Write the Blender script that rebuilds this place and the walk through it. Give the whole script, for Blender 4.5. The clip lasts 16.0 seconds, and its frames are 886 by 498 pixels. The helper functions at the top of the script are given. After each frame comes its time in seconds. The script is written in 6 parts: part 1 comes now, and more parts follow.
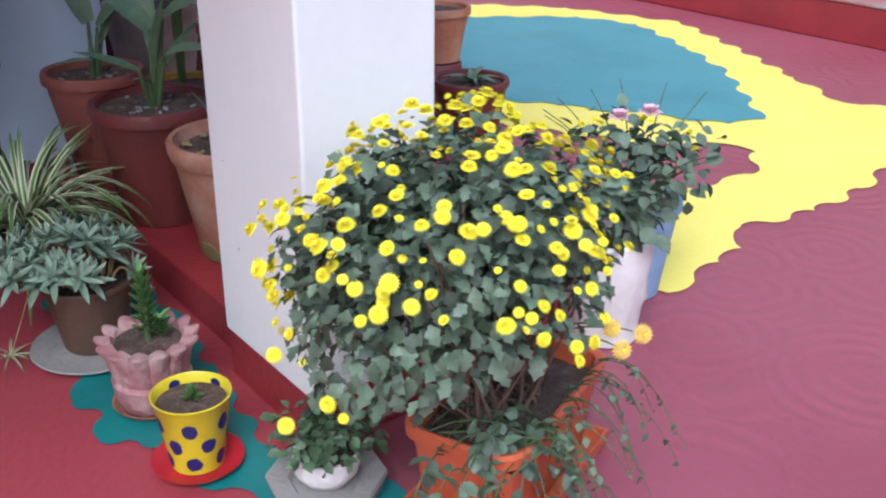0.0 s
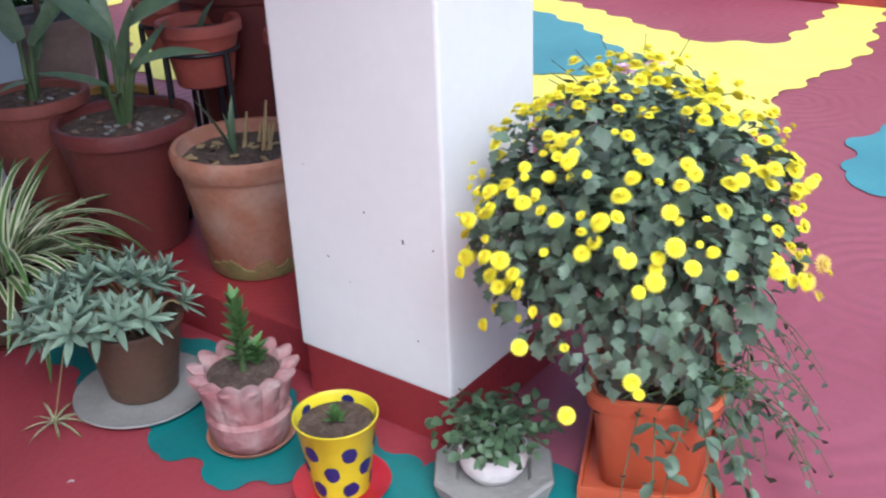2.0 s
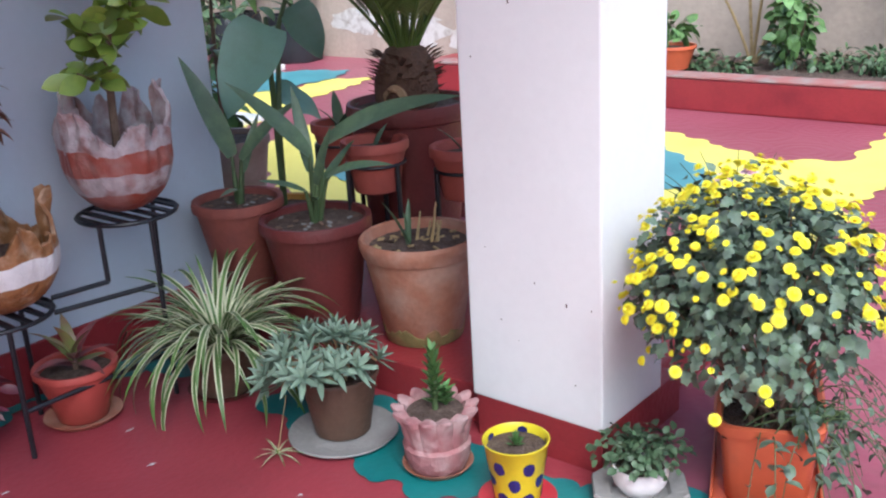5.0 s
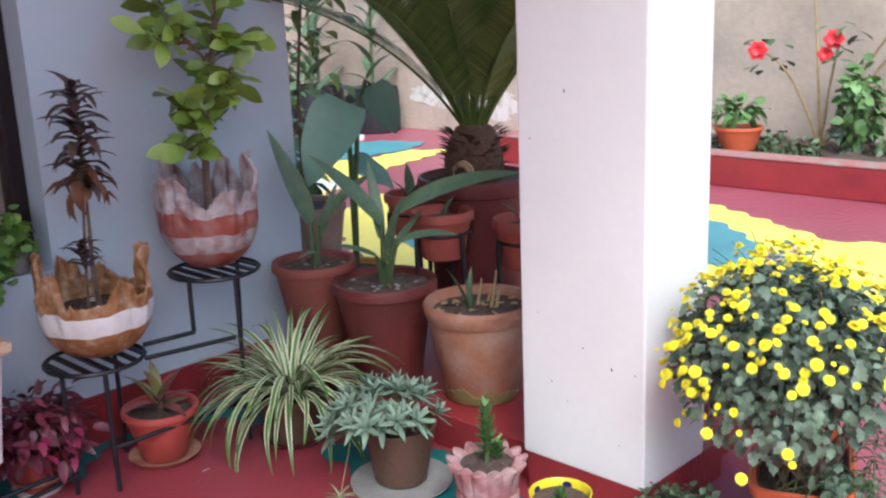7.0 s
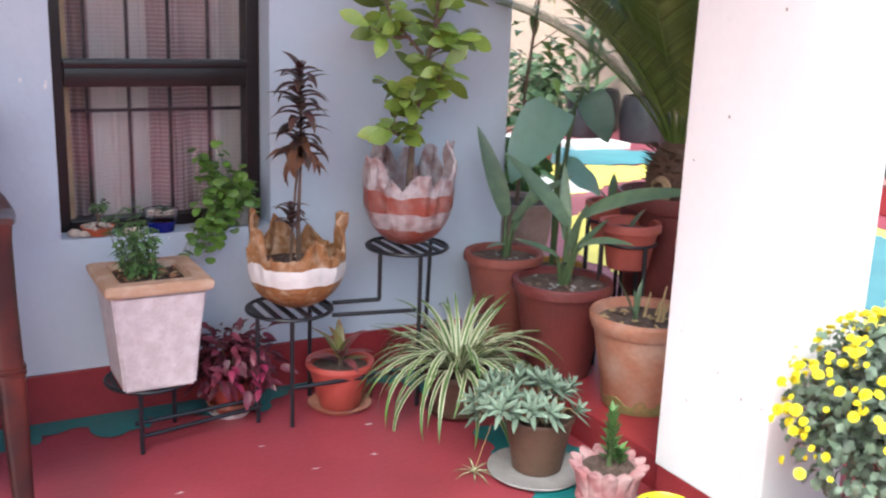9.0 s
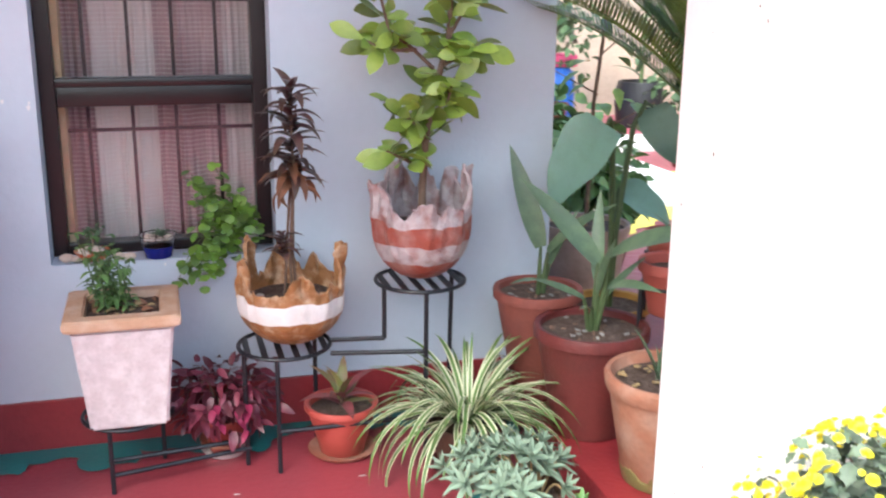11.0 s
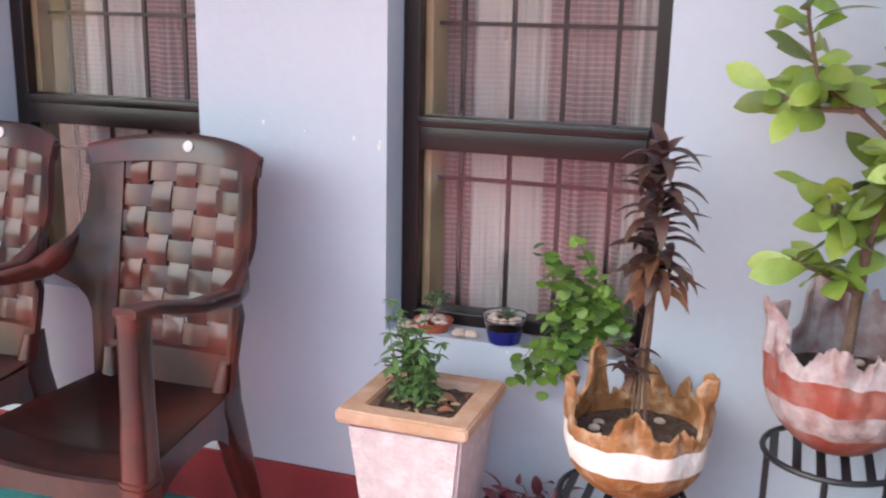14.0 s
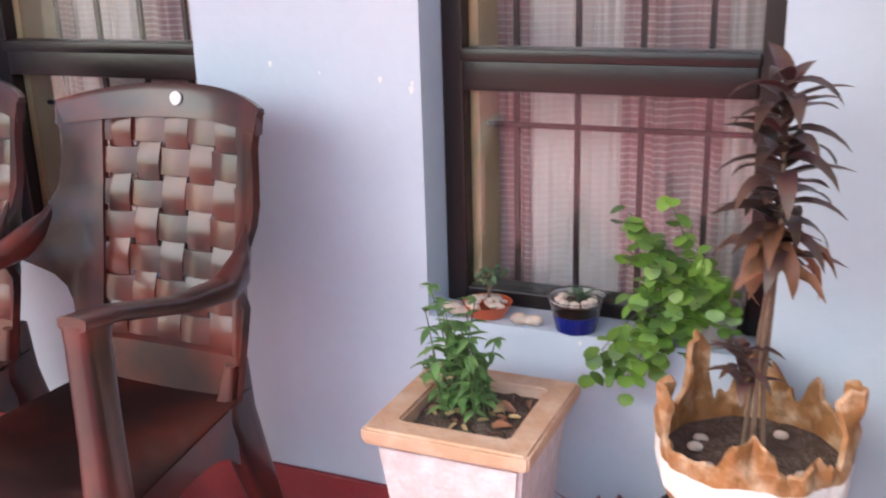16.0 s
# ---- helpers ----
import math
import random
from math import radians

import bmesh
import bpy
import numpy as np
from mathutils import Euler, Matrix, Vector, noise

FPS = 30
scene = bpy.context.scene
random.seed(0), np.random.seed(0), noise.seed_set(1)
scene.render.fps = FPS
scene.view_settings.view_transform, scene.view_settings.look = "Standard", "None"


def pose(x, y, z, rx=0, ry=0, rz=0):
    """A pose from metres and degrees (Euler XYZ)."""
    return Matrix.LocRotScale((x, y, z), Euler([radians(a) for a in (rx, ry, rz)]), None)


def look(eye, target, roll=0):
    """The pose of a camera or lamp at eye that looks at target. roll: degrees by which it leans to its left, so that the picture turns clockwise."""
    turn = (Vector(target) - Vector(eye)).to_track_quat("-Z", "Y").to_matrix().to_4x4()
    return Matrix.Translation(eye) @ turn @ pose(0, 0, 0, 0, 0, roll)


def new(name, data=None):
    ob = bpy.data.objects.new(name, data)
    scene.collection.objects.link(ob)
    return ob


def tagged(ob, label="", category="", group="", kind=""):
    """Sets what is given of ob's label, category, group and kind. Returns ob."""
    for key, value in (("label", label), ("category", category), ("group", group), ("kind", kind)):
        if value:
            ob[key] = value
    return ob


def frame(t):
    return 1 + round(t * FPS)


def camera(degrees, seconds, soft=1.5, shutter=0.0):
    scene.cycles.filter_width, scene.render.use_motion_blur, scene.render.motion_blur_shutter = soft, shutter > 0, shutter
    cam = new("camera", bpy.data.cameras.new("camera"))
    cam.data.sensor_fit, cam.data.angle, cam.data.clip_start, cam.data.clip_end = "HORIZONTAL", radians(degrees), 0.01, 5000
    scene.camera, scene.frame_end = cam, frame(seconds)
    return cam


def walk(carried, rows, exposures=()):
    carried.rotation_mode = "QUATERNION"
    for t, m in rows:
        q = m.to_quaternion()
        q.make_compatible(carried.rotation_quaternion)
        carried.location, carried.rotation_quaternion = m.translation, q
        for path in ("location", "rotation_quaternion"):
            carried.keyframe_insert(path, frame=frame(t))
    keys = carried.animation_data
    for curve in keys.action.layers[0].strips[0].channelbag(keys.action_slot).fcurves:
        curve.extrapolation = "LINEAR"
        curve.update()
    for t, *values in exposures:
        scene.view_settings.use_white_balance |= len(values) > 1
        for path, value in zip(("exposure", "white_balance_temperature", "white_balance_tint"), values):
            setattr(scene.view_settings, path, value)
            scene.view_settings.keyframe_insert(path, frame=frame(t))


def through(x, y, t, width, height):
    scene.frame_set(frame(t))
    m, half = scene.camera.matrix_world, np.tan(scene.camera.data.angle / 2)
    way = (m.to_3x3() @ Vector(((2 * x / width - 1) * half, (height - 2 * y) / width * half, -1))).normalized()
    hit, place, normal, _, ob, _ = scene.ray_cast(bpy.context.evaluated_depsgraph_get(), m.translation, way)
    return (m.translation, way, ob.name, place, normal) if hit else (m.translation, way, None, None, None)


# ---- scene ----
cam = camera(48.0, 16.0, soft=2.1, shutter=0.5)
PATH = [
    (0, (1.42, 1.065, 1.083), (2.529, 2.51, 0.257), 0.5),
    (0.5, (1.36, 1.176, 1.073), (2.534, 2.554, 0.223), 1.0),
    (1, (1.207, 1.317, 1.072), (2.55, 2.53, 0.221), -0.6),
    (1.5, (1.116, 1.423, 1.057), (2.474, 2.612, 0.195), -0.7),
    (2, (1.023, 1.535, 1.064), (2.459, 2.627, 0.201), -2.4),
    (2.5, (0.944, 1.573, 1.082), (2.408, 2.639, 0.234), -1.4),
    (3, (0.808, 1.589, 1.097), (2.315, 2.623, 0.284), -1.1),
    (3.5, (0.713, 1.576, 1.134), (2.241, 2.626, 0.384), -1.7),
    (4, (0.625, 1.508, 1.153), (2.12, 2.634, 0.45), -2.2),
    (6.5, (0.418, 1.326, 1.183), (1.84, 2.627, 0.65), -3.5),
    (7, (0.388, 1.266, 1.207), (1.774, 2.622, 0.717), -2.3),
    (7.5, (0.378, 1.171, 1.224), (1.648, 2.638, 0.74), -0.8),
    (8, (0.374, 1.059, 1.217), (1.506, 2.63, 0.714), 0.6),
    (8.5, (0.422, 1.004, 1.228), (1.486, 2.624, 0.736), -0.3),
    (9, (0.535, 0.965, 1.227), (1.473, 2.663, 0.742), 2.1),
    (11.5, (1.361, 1.14, 1.294), (1.686, 3.051, 0.804), 1.4),
    (12, (1.491, 1.294, 1.269), (1.55, 3.241, 0.815), 3.1),
    (12.5, (1.598, 1.411, 1.27), (1.542, 3.361, 0.829), 1.4),
    (13, (1.692, 1.56, 1.251), (1.485, 3.505, 0.833), 2.6),
    (13.5, (1.727, 1.684, 1.259), (1.252, 3.555, 0.735), -0.1),
    (14, (1.764, 1.79, 1.279), (1.122, 3.623, 0.802), 1.2),
    (14.5, (1.809, 1.896, 1.279), (1.078, 3.685, 0.765), 0.3),
    (15, (1.772, 2.012, 1.256), (1.071, 3.798, 0.69), -0.2),
    (15.5, (1.711, 2.105, 1.238), (0.996, 3.873, 0.635), -2.3),
    (16, (1.653, 2.236, 1.223), (0.879, 3.98, 0.625), -1.7),
]
EXPOSURES = [(0.0, 0.55, 5550, 7), (2.0, 0.72, 5500, 5), (4.0, 0.88, 5550, 5), (6.5, 0.9, 5750, 5), (7.5, 1.05, 5900, 5), (9.0, 1.5, 6150, 4), (11.5, 1.95, 6350, 2), (13.0, 2.0, 6500, 1), (16.0, 2.25, 6650, 2)]
walk(cam, [(t, look(eye, target, roll)) for t, eye, target, roll in PATH], EXPOSURES)

# ---- world and light ----
world = bpy.data.worlds.new("world")
scene.world = world
world.use_nodes = True
wn = world.node_tree.nodes
sky = wn.new("ShaderNodeTexSky")
sky.sky_type, sky.sun_disc = "NISHITA", False
sky.sun_elevation, sky.sun_rotation = radians(50), radians(224)
sky.air_density, sky.dust_density = 1.0, 3.5
world.node_tree.links.new(sky.outputs[0], wn["Background"].inputs[0])
wn["Background"].inputs[1].default_value = 0.15
sun = new("sun", bpy.data.lights.new("sun", "SUN"))
sun.data.energy, sun.data.angle, sun.data.color = 2.0, radians(34), (1.0, 0.97, 0.95)
sun.matrix_world = look((-3.0, -3.1, 5.2), (0, 0, 0))


# ---- materials ----
def shader(name, colour, rough=0.6, vary=0.12, size=8.0, bump=0.1, grain=90.0, metal=0.0, second=None, spot=0.5, per_object=0.0, coat=0.0):
    """A procedural surface: two scales of tone, a fine relief; second: a stain colour that shows past the spot level."""
    m = bpy.data.materials.new(name)
    m.use_nodes = True
    t, n = m.node_tree, m.node_tree.nodes
    b = n["Principled BSDF"]
    b.inputs["Roughness"].default_value, b.inputs["Metallic"].default_value = rough, metal
    b.inputs["Coat Weight"].default_value = coat
    tc = n.new("ShaderNodeTexCoord")
    big, fine = n.new("ShaderNodeTexNoise"), n.new("ShaderNodeTexNoise")
    big.inputs["Scale"].default_value, big.inputs["Detail"].default_value = size, 5
    fine.inputs["Scale"].default_value, fine.inputs["Detail"].default_value = grain, 3
    for k in (big, fine):
        t.links.new(tc.outputs["Object"], k.inputs["Vector"])
    mix = n.new("ShaderNodeMix")
    mix.data_type = "RGBA"
    mix.inputs["A"].default_value = (*colour, 1)
    mix.inputs["B"].default_value = (*(second or [c * 0.72 for c in colour]), 1)
    ramp = n.new("ShaderNodeMapRange")
    ramp.inputs["From Min"].default_value, ramp.inputs["From Max"].default_value = spot - 0.08, spot + 0.2
    t.links.new(big.outputs["Fac"], ramp.inputs["Value"])
    t.links.new(ramp.outputs["Result"], mix.inputs["Factor"])
    hsv = n.new("ShaderNodeHueSaturation")
    t.links.new(mix.outputs["Result"], hsv.inputs["Color"])
    val = n.new("ShaderNodeMapRange")
    val.inputs["To Min"].default_value, val.inputs["To Max"].default_value = 1 - vary, 1 + vary
    t.links.new(fine.outputs["Fac"], val.inputs["Value"])
    last = val.outputs["Result"]
    if per_object:
        info, own, mul = n.new("ShaderNodeObjectInfo"), n.new("ShaderNodeMapRange"), n.new("ShaderNodeMath")
        own.inputs["To Min"].default_value, own.inputs["To Max"].default_value = 1 - per_object, 1 + per_object
        t.links.new(info.outputs["Random"], own.inputs["Value"])
        mul.operation = "MULTIPLY"
        t.links.new(last, mul.inputs[0]), t.links.new(own.outputs["Result"], mul.inputs[1])
        last = mul.outputs[0]
    t.links.new(last, hsv.inputs["Value"])
    t.links.new(hsv.outputs["Color"], b.inputs["Base Color"])
    if bump:
        bp = n.new("ShaderNodeBump")
        bp.inputs["Strength"].default_value, bp.inputs["Distance"].default_value = bump, 0.01
        t.links.new(fine.outputs["Fac"], bp.inputs["Height"])
        t.links.new(bp.outputs["Normal"], b.inputs["Normal"])
    return m


def swirled(m, size=3.2):
    """Trowel arcs pressed into a cement floor: rings round scattered centres."""
    t, n = m.node_tree, m.node_tree.nodes
    tc, vor, wave, bp = (n.new("ShaderNode" + k) for k in ("TexCoord", "TexVoronoi", "Math", "Bump"))
    vor.inputs["Scale"].default_value = size
    t.links.new(tc.outputs["Object"], vor.inputs["Vector"])
    mul = n.new("ShaderNodeMath")
    mul.operation, mul.inputs[1].default_value, wave.operation = "MULTIPLY", 42.0, "SINE"
    t.links.new(vor.outputs["Distance"], mul.inputs[0])
    t.links.new(mul.outputs[0], wave.inputs[0])
    bp.inputs["Strength"].default_value, bp.inputs["Distance"].default_value = 0.16, 0.005
    t.links.new(wave.outputs[0], bp.inputs["Height"])
    old = next(k for k in n if k.bl_idname == "ShaderNodeBump" and k != bp)
    t.links.new(old.outputs["Normal"], bp.inputs["Normal"])
    t.links.new(bp.outputs["Normal"], n["Principled BSDF"].inputs["Normal"])
    return m


def striped(m, stripe, half, edge=0.003):
    """A leaf of the material m with bands of the colour stripe beyond half metres off its midrib."""
    t, n = m.node_tree, m.node_tree.nodes
    b = n["Principled BSDF"]
    link = b.inputs["Base Color"].links[0]
    tc, sep, ab, rng, mix = (n.new("ShaderNode" + k) for k in ("TexCoord", "SeparateXYZ", "Math", "MapRange", "Mix"))
    ab.operation, mix.data_type = "ABSOLUTE", "RGBA"
    t.links.new(tc.outputs["Object"], sep.inputs[0]), t.links.new(sep.outputs["Y"], ab.inputs[0])
    rng.inputs["From Min"].default_value, rng.inputs["From Max"].default_value = half, half + edge
    t.links.new(ab.outputs[0], rng.inputs["Value"]), t.links.new(rng.outputs["Result"], mix.inputs["Factor"])
    t.links.new(link.from_socket, mix.inputs["A"])
    mix.inputs["B"].default_value = (*stripe, 1)
    t.links.new(mix.outputs["Result"], b.inputs["Base Color"])
    return m


def banded(m, tone, size=24.0):
    """Thin pale threads woven across a cloth, broken here and there."""
    t, n = m.node_tree, m.node_tree.nodes
    b = n["Principled BSDF"]
    link = b.inputs["Base Color"].links[0]
    tc, wave, gap, lim, mul, mix = (n.new("ShaderNode" + k) for k in ("TexCoord", "TexWave", "TexNoise", "MapRange", "Math", "Mix"))
    wave.bands_direction, wave.inputs["Scale"].default_value, wave.inputs["Distortion"].default_value = "Z", size, 0.6
    gap.inputs["Scale"].default_value = 26.0
    lim.inputs["From Min"].default_value, lim.inputs["From Max"].default_value = 0.72, 0.95
    lim.inputs["To Max"].default_value = 0.9
    mul.operation, mix.data_type = "MULTIPLY", "RGBA"
    t.links.new(tc.outputs["Object"], wave.inputs["Vector"]), t.links.new(tc.outputs["Object"], gap.inputs["Vector"])
    t.links.new(wave.outputs["Fac"], lim.inputs["Value"])
    t.links.new(lim.outputs["Result"], mul.inputs[0]), t.links.new(gap.outputs["Fac"], mul.inputs[1])
    t.links.new(mul.outputs[0], mix.inputs["Factor"]), t.links.new(link.from_socket, mix.inputs["A"])
    mix.inputs["B"].default_value = (*tone, 1)
    t.links.new(mix.outputs["Result"], b.inputs["Base Color"])
    return m


def islands(m, amount=0.3):
    """Each leaf of a joined mesh in a tone of its own."""
    t, n = m.node_tree, m.node_tree.nodes
    b = n["Principled BSDF"]
    link = b.inputs["Base Color"].links[0]
    geo, rng, hsv = (n.new("ShaderNode" + k) for k in ("NewGeometry", "MapRange", "HueSaturation"))
    rng.inputs["To Min"].default_value, rng.inputs["To Max"].default_value = 1 - amount, 1 + amount
    t.links.new(geo.outputs["Random Per Island"], rng.inputs["Value"])
    t.links.new(rng.outputs["Result"], hsv.inputs["Value"]), t.links.new(link.from_socket, hsv.inputs["Color"])
    t.links.new(hsv.outputs["Color"], b.inputs["Base Color"])
    return m


def leafy(m, through=0.25):
    m.node_tree.nodes["Principled BSDF"].inputs["Transmission Weight"].default_value = 0.0
    m.node_tree.nodes["Principled BSDF"].inputs["Subsurface Weight"].default_value = through
    m.node_tree.nodes["Principled BSDF"].inputs["Subsurface Radius"].default_value = (0.004, 0.006, 0.002)
    return m


def glassy(name, colour=(1, 1, 1), rough=0.02):
    m = bpy.data.materials.new(name)
    m.use_nodes = True
    b = m.node_tree.nodes["Principled BSDF"]
    b.inputs["Base Color"].default_value, b.inputs["Roughness"].default_value = (*colour, 1), rough
    b.inputs["Transmission Weight"].default_value, b.inputs["IOR"].default_value = 1.0, 1.45
    return m


RED = shader("red_oxide_cement", (0.335, 0.055, 0.072), 0.32, 0.12, 2.5, 0.12, 60, second=(0.265, 0.042, 0.056))
REDYARD = swirled(shader("red_oxide_yard", (0.30, 0.08, 0.112), 0.4, 0.1, 1.6, 0.12, 50, second=(0.26, 0.06, 0.088)))
REDKERB = shader("red_kerb_paint", (0.29, 0.032, 0.038), 0.45, 0.12, 5, 0.2, 70, second=(0.21, 0.022, 0.03))
TEAL = shader("teal_floor_paint", (0.02, 0.20, 0.20), 0.4, 0.1, 4, 0.1, 60, second=(0.015, 0.15, 0.16))
AQUA = shader("aqua_floor_paint", (0.09, 0.29, 0.33), 0.45, 0.08, 3, 0.1, 60, second=(0.07, 0.24, 0.28))
YELLOW = shader("yellow_floor_paint", (0.86, 0.74, 0.16), 0.5, 0.05, 3, 0.08, 60, second=(0.80, 0.68, 0.13))
WALLBLUE = shader("pale_blue_limewash", (0.535, 0.61, 0.70), 0.72, 0.03, 1.6, 0.14, 40, second=(0.495, 0.57, 0.67))
WHITE = shader("white_limewash", (0.80, 0.79, 0.80), 0.7, 0.03, 2.5, 0.06, 50, second=(0.75, 0.74, 0.75))
CEIL = shader("white_ceiling_plaster", (0.78, 0.78, 0.78), 0.8, 0.03, 2, 0.1, 40)
CONCRETE = shader("weathered_plaster", (0.46, 0.375, 0.31), 0.85, 0.15, 1.3, 0.4, 25, second=(0.30, 0.25, 0.21))
PATCH = shader("flaking_white_plaster", (0.62, 0.60, 0.57), 0.85, 0.1, 14, 0.4, 40, second=(0.36, 0.32, 0.28), spot=0.55)
FRAME = shader("dark_brown_paint", (0.012, 0.006, 0.006), 0.33, 0.15, 10, 0.06, 60)
BAR = shader("grille_paint", (0.03, 0.012, 0.016), 0.4, 0.1, 12, 0.05, 80)
CREAM = shader("cream_reveal_paint", (0.55, 0.42, 0.24), 0.6, 0.08, 6, 0.1, 60)
CURTAIN = banded(shader("pale_curtain_cloth", (0.78, 0.72, 0.68), 0.9, 0.12, 3, 0.3, 180, second=(0.66, 0.54, 0.53)), (0.86, 0.84, 0.82))
CURTAIN2 = banded(shader("mauve_curtain_cloth", (0.42, 0.27, 0.28), 0.9, 0.2, 3, 0.3, 180, second=(0.54, 0.40, 0.40)), (0.80, 0.76, 0.74))
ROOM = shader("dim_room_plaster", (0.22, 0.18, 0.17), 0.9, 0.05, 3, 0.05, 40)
GLASS = glassy("window_glass")
CLEAR = glassy("clear_plastic", (0.9, 0.93, 0.97), 0.08)
TERRA = shader("terracotta", (0.40, 0.15, 0.09), 0.75, 0.16, 9, 0.25, 80, second=(0.46, 0.26, 0.19))
TERRADARK = shader("old_red_terracotta", (0.14, 0.027, 0.025), 0.5, 0.18, 8, 0.25, 80, second=(0.11, 0.026, 0.024))
BROWNPOT = shader("mossy_brown_clay", (0.10, 0.055, 0.036), 0.55, 0.2, 10, 0.3, 60, second=(0.07, 0.045, 0.03))
ORANGE = shader("orange_plastic", (0.56, 0.12, 0.05), 0.42, 0.06, 6, 0.08, 60, second=(0.48, 0.10, 0.045))
REDPLASTIC = shader("coral_red_plastic", (0.43, 0.075, 0.06), 0.42, 0.06, 6, 0.08, 60)
PINKCEM = shader("faded_pink_cement", (0.33, 0.145, 0.15), 0.85, 0.18, 14, 0.6, 60, second=(0.46, 0.33, 0.32), spot=0.5)
GREYCEM = shader("grey_cement", (0.30, 0.29, 0.28), 0.85, 0.12, 12, 0.3, 70, second=(0.24, 0.23, 0.22))
CUPYELLOW = shader("yellow_enamel", (0.70, 0.58, 0.02), 0.35, 0.05, 12, 0.05, 60)
CUPBLUE = shader("navy_enamel", (0.015, 0.018, 0.14), 0.4, 0.1, 20, 0.05, 60)
SAUCERRED = shader("crimson_plastic", (0.5, 0.02, 0.035), 0.3, 0.06, 9, 0.05, 60)
WHITEPAINT = shader("chalky_white_paint", (0.76, 0.73, 0.72), 0.8, 0.06, 14, 0.3, 60, second=(0.66, 0.62, 0.60))
PINKWHITE = shader("rough_pale_pink_cement", (0.58, 0.51, 0.52), 0.85, 0.14, 26, 0.45, 85, second=(0.70, 0.64, 0.65))
TANRIM = shader("tan_cement_rim", (0.50, 0.31, 0.20), 0.8, 0.12, 16, 0.3, 70, second=(0.58, 0.42, 0.32))
TANCLOTH = shader("ochre_stiff_cloth", (0.30, 0.135, 0.05), 0.5, 0.35, 30, 0.9, 45, second=(0.56, 0.40, 0.27), spot=0.55)
SILVER = shader("silver_painted_cloth", (0.44, 0.385, 0.395), 0.4, 0.3, 24, 0.9, 40, second=(0.27, 0.13, 0.12), spot=0.5)
BRICKRED = shader("brick_red_painted_cloth", (0.28, 0.06, 0.04), 0.5, 0.2, 18, 0.6, 45, second=(0.34, 0.17, 0.15))
IRON = shader("black_iron", (0.012, 0.013, 0.018), 0.4, 0.1, 12, 0.1, 80)
SOIL = shader("dry_soil", (0.085, 0.055, 0.042), 0.95, 0.5, 40, 1.0, 160, second=(0.14, 0.10, 0.08))
PEBBLE = shader("pale_pebbles", (0.60, 0.50, 0.42), 0.7, 0.12, 30, 0.2, 90, per_object=0.2)
CHAIR = shader("marbled_maroon_plastic", (0.025, 0.011, 0.011), 0.3, 0.12, 6, 0.03, 40, second=(0.12, 0.022, 0.014), spot=0.52, coat=0.2)
BADGE = shader("pale_sticker", (0.75, 0.75, 0.78), 0.4, 0.02, 9, 0.0, 50)
BARK = shader("brown_bark", (0.19, 0.12, 0.085), 0.85, 0.25, 30, 0.6, 120, second=(0.12, 0.075, 0.05))
GREENSTEM = shader("green_stem", (0.07, 0.11, 0.04), 0.6, 0.15, 20, 0.1, 90)
MUMLEAF = islands(leafy(shader("grey_green_leaf", (0.085, 0.125, 0.08), 0.6, 0.15, 30, 0.15, 120, second=(0.13, 0.175, 0.13))), 0.5)
MUMYELLOW = leafy(shader("lemon_petal", (0.90, 0.79, 0.025), 0.6, 0.08, 60, 0.1, 150, second=(0.92, 0.85, 0.05), per_object=0.08))
MUMHEART = shader("golden_flower_heart", (0.84, 0.60, 0.012), 0.7, 0.15, 90, 0.4, 250)
WITHER = shader("withered_petal", (0.72, 0.50, 0.10), 0.8, 0.2, 60, 0.3, 150)
SUCC = shader("powdery_grey_green", (0.19, 0.27, 0.19), 0.65, 0.08, 16, 0.05, 80, second=(0.23, 0.31, 0.25), per_object=0.2)
SPIDER = striped(shader("spider_leaf_green", (0.10, 0.19, 0.045), 0.45, 0.1, 20, 0.05, 80, per_object=0.25), (0.66, 0.68, 0.46), 0.0035, 0.0015)
TREELEAF = leafy(shader("bright_leaf", (0.19, 0.28, 0.05), 0.34, 0.1, 14, 0.06, 60, second=(0.26, 0.35, 0.065), per_object=0.45))
TREEYOUNG = leafy(shader("young_leaf", (0.21, 0.31, 0.05), 0.4, 0.1, 14, 0.06, 60, per_object=0.25))
DRAC = shader("bronze_leaf", (0.075, 0.032, 0.036), 0.38, 0.2, 12, 0.06, 60, second=(0.10, 0.07, 0.035), per_object=0.4)
DRACDRY = shader("rusty_leaf", (0.24, 0.10, 0.055), 0.5, 0.2, 12, 0.1, 60, second=(0.12, 0.07, 0.04), per_object=0.3)
BURG = islands(shader("burgundy_leaf", (0.115, 0.018, 0.032), 0.42, 0.15, 25, 0.08, 90, second=(0.17, 0.035, 0.06)), 0.5)
MAGENTA = shader("magenta_leaf", (0.28, 0.025, 0.075), 0.5, 0.1, 30, 0.05, 90)
ROUNDLEAF = islands(leafy(shader("lime_round_leaf", (0.15, 0.27, 0.04), 0.45, 0.1, 18, 0.08, 80, second=(0.09, 0.17, 0.045))), 0.4)
HERB = islands(leafy(shader("herb_leaf", (0.13, 0.24, 0.075), 0.55, 0.1, 22, 0.1, 90, second=(0.09, 0.17, 0.06))), 0.35)
DARKLEAF = islands(shader("dark_leaf", (0.055, 0.10, 0.04), 0.5, 0.15, 22, 0.1, 90, second=(0.08, 0.13, 0.06)), 0.4)
CYCAD = islands(shader("cycad_green", (0.085, 0.14, 0.03), 0.35, 0.12, 10, 0.05, 60, second=(0.13, 0.18, 0.045)), 0.35)
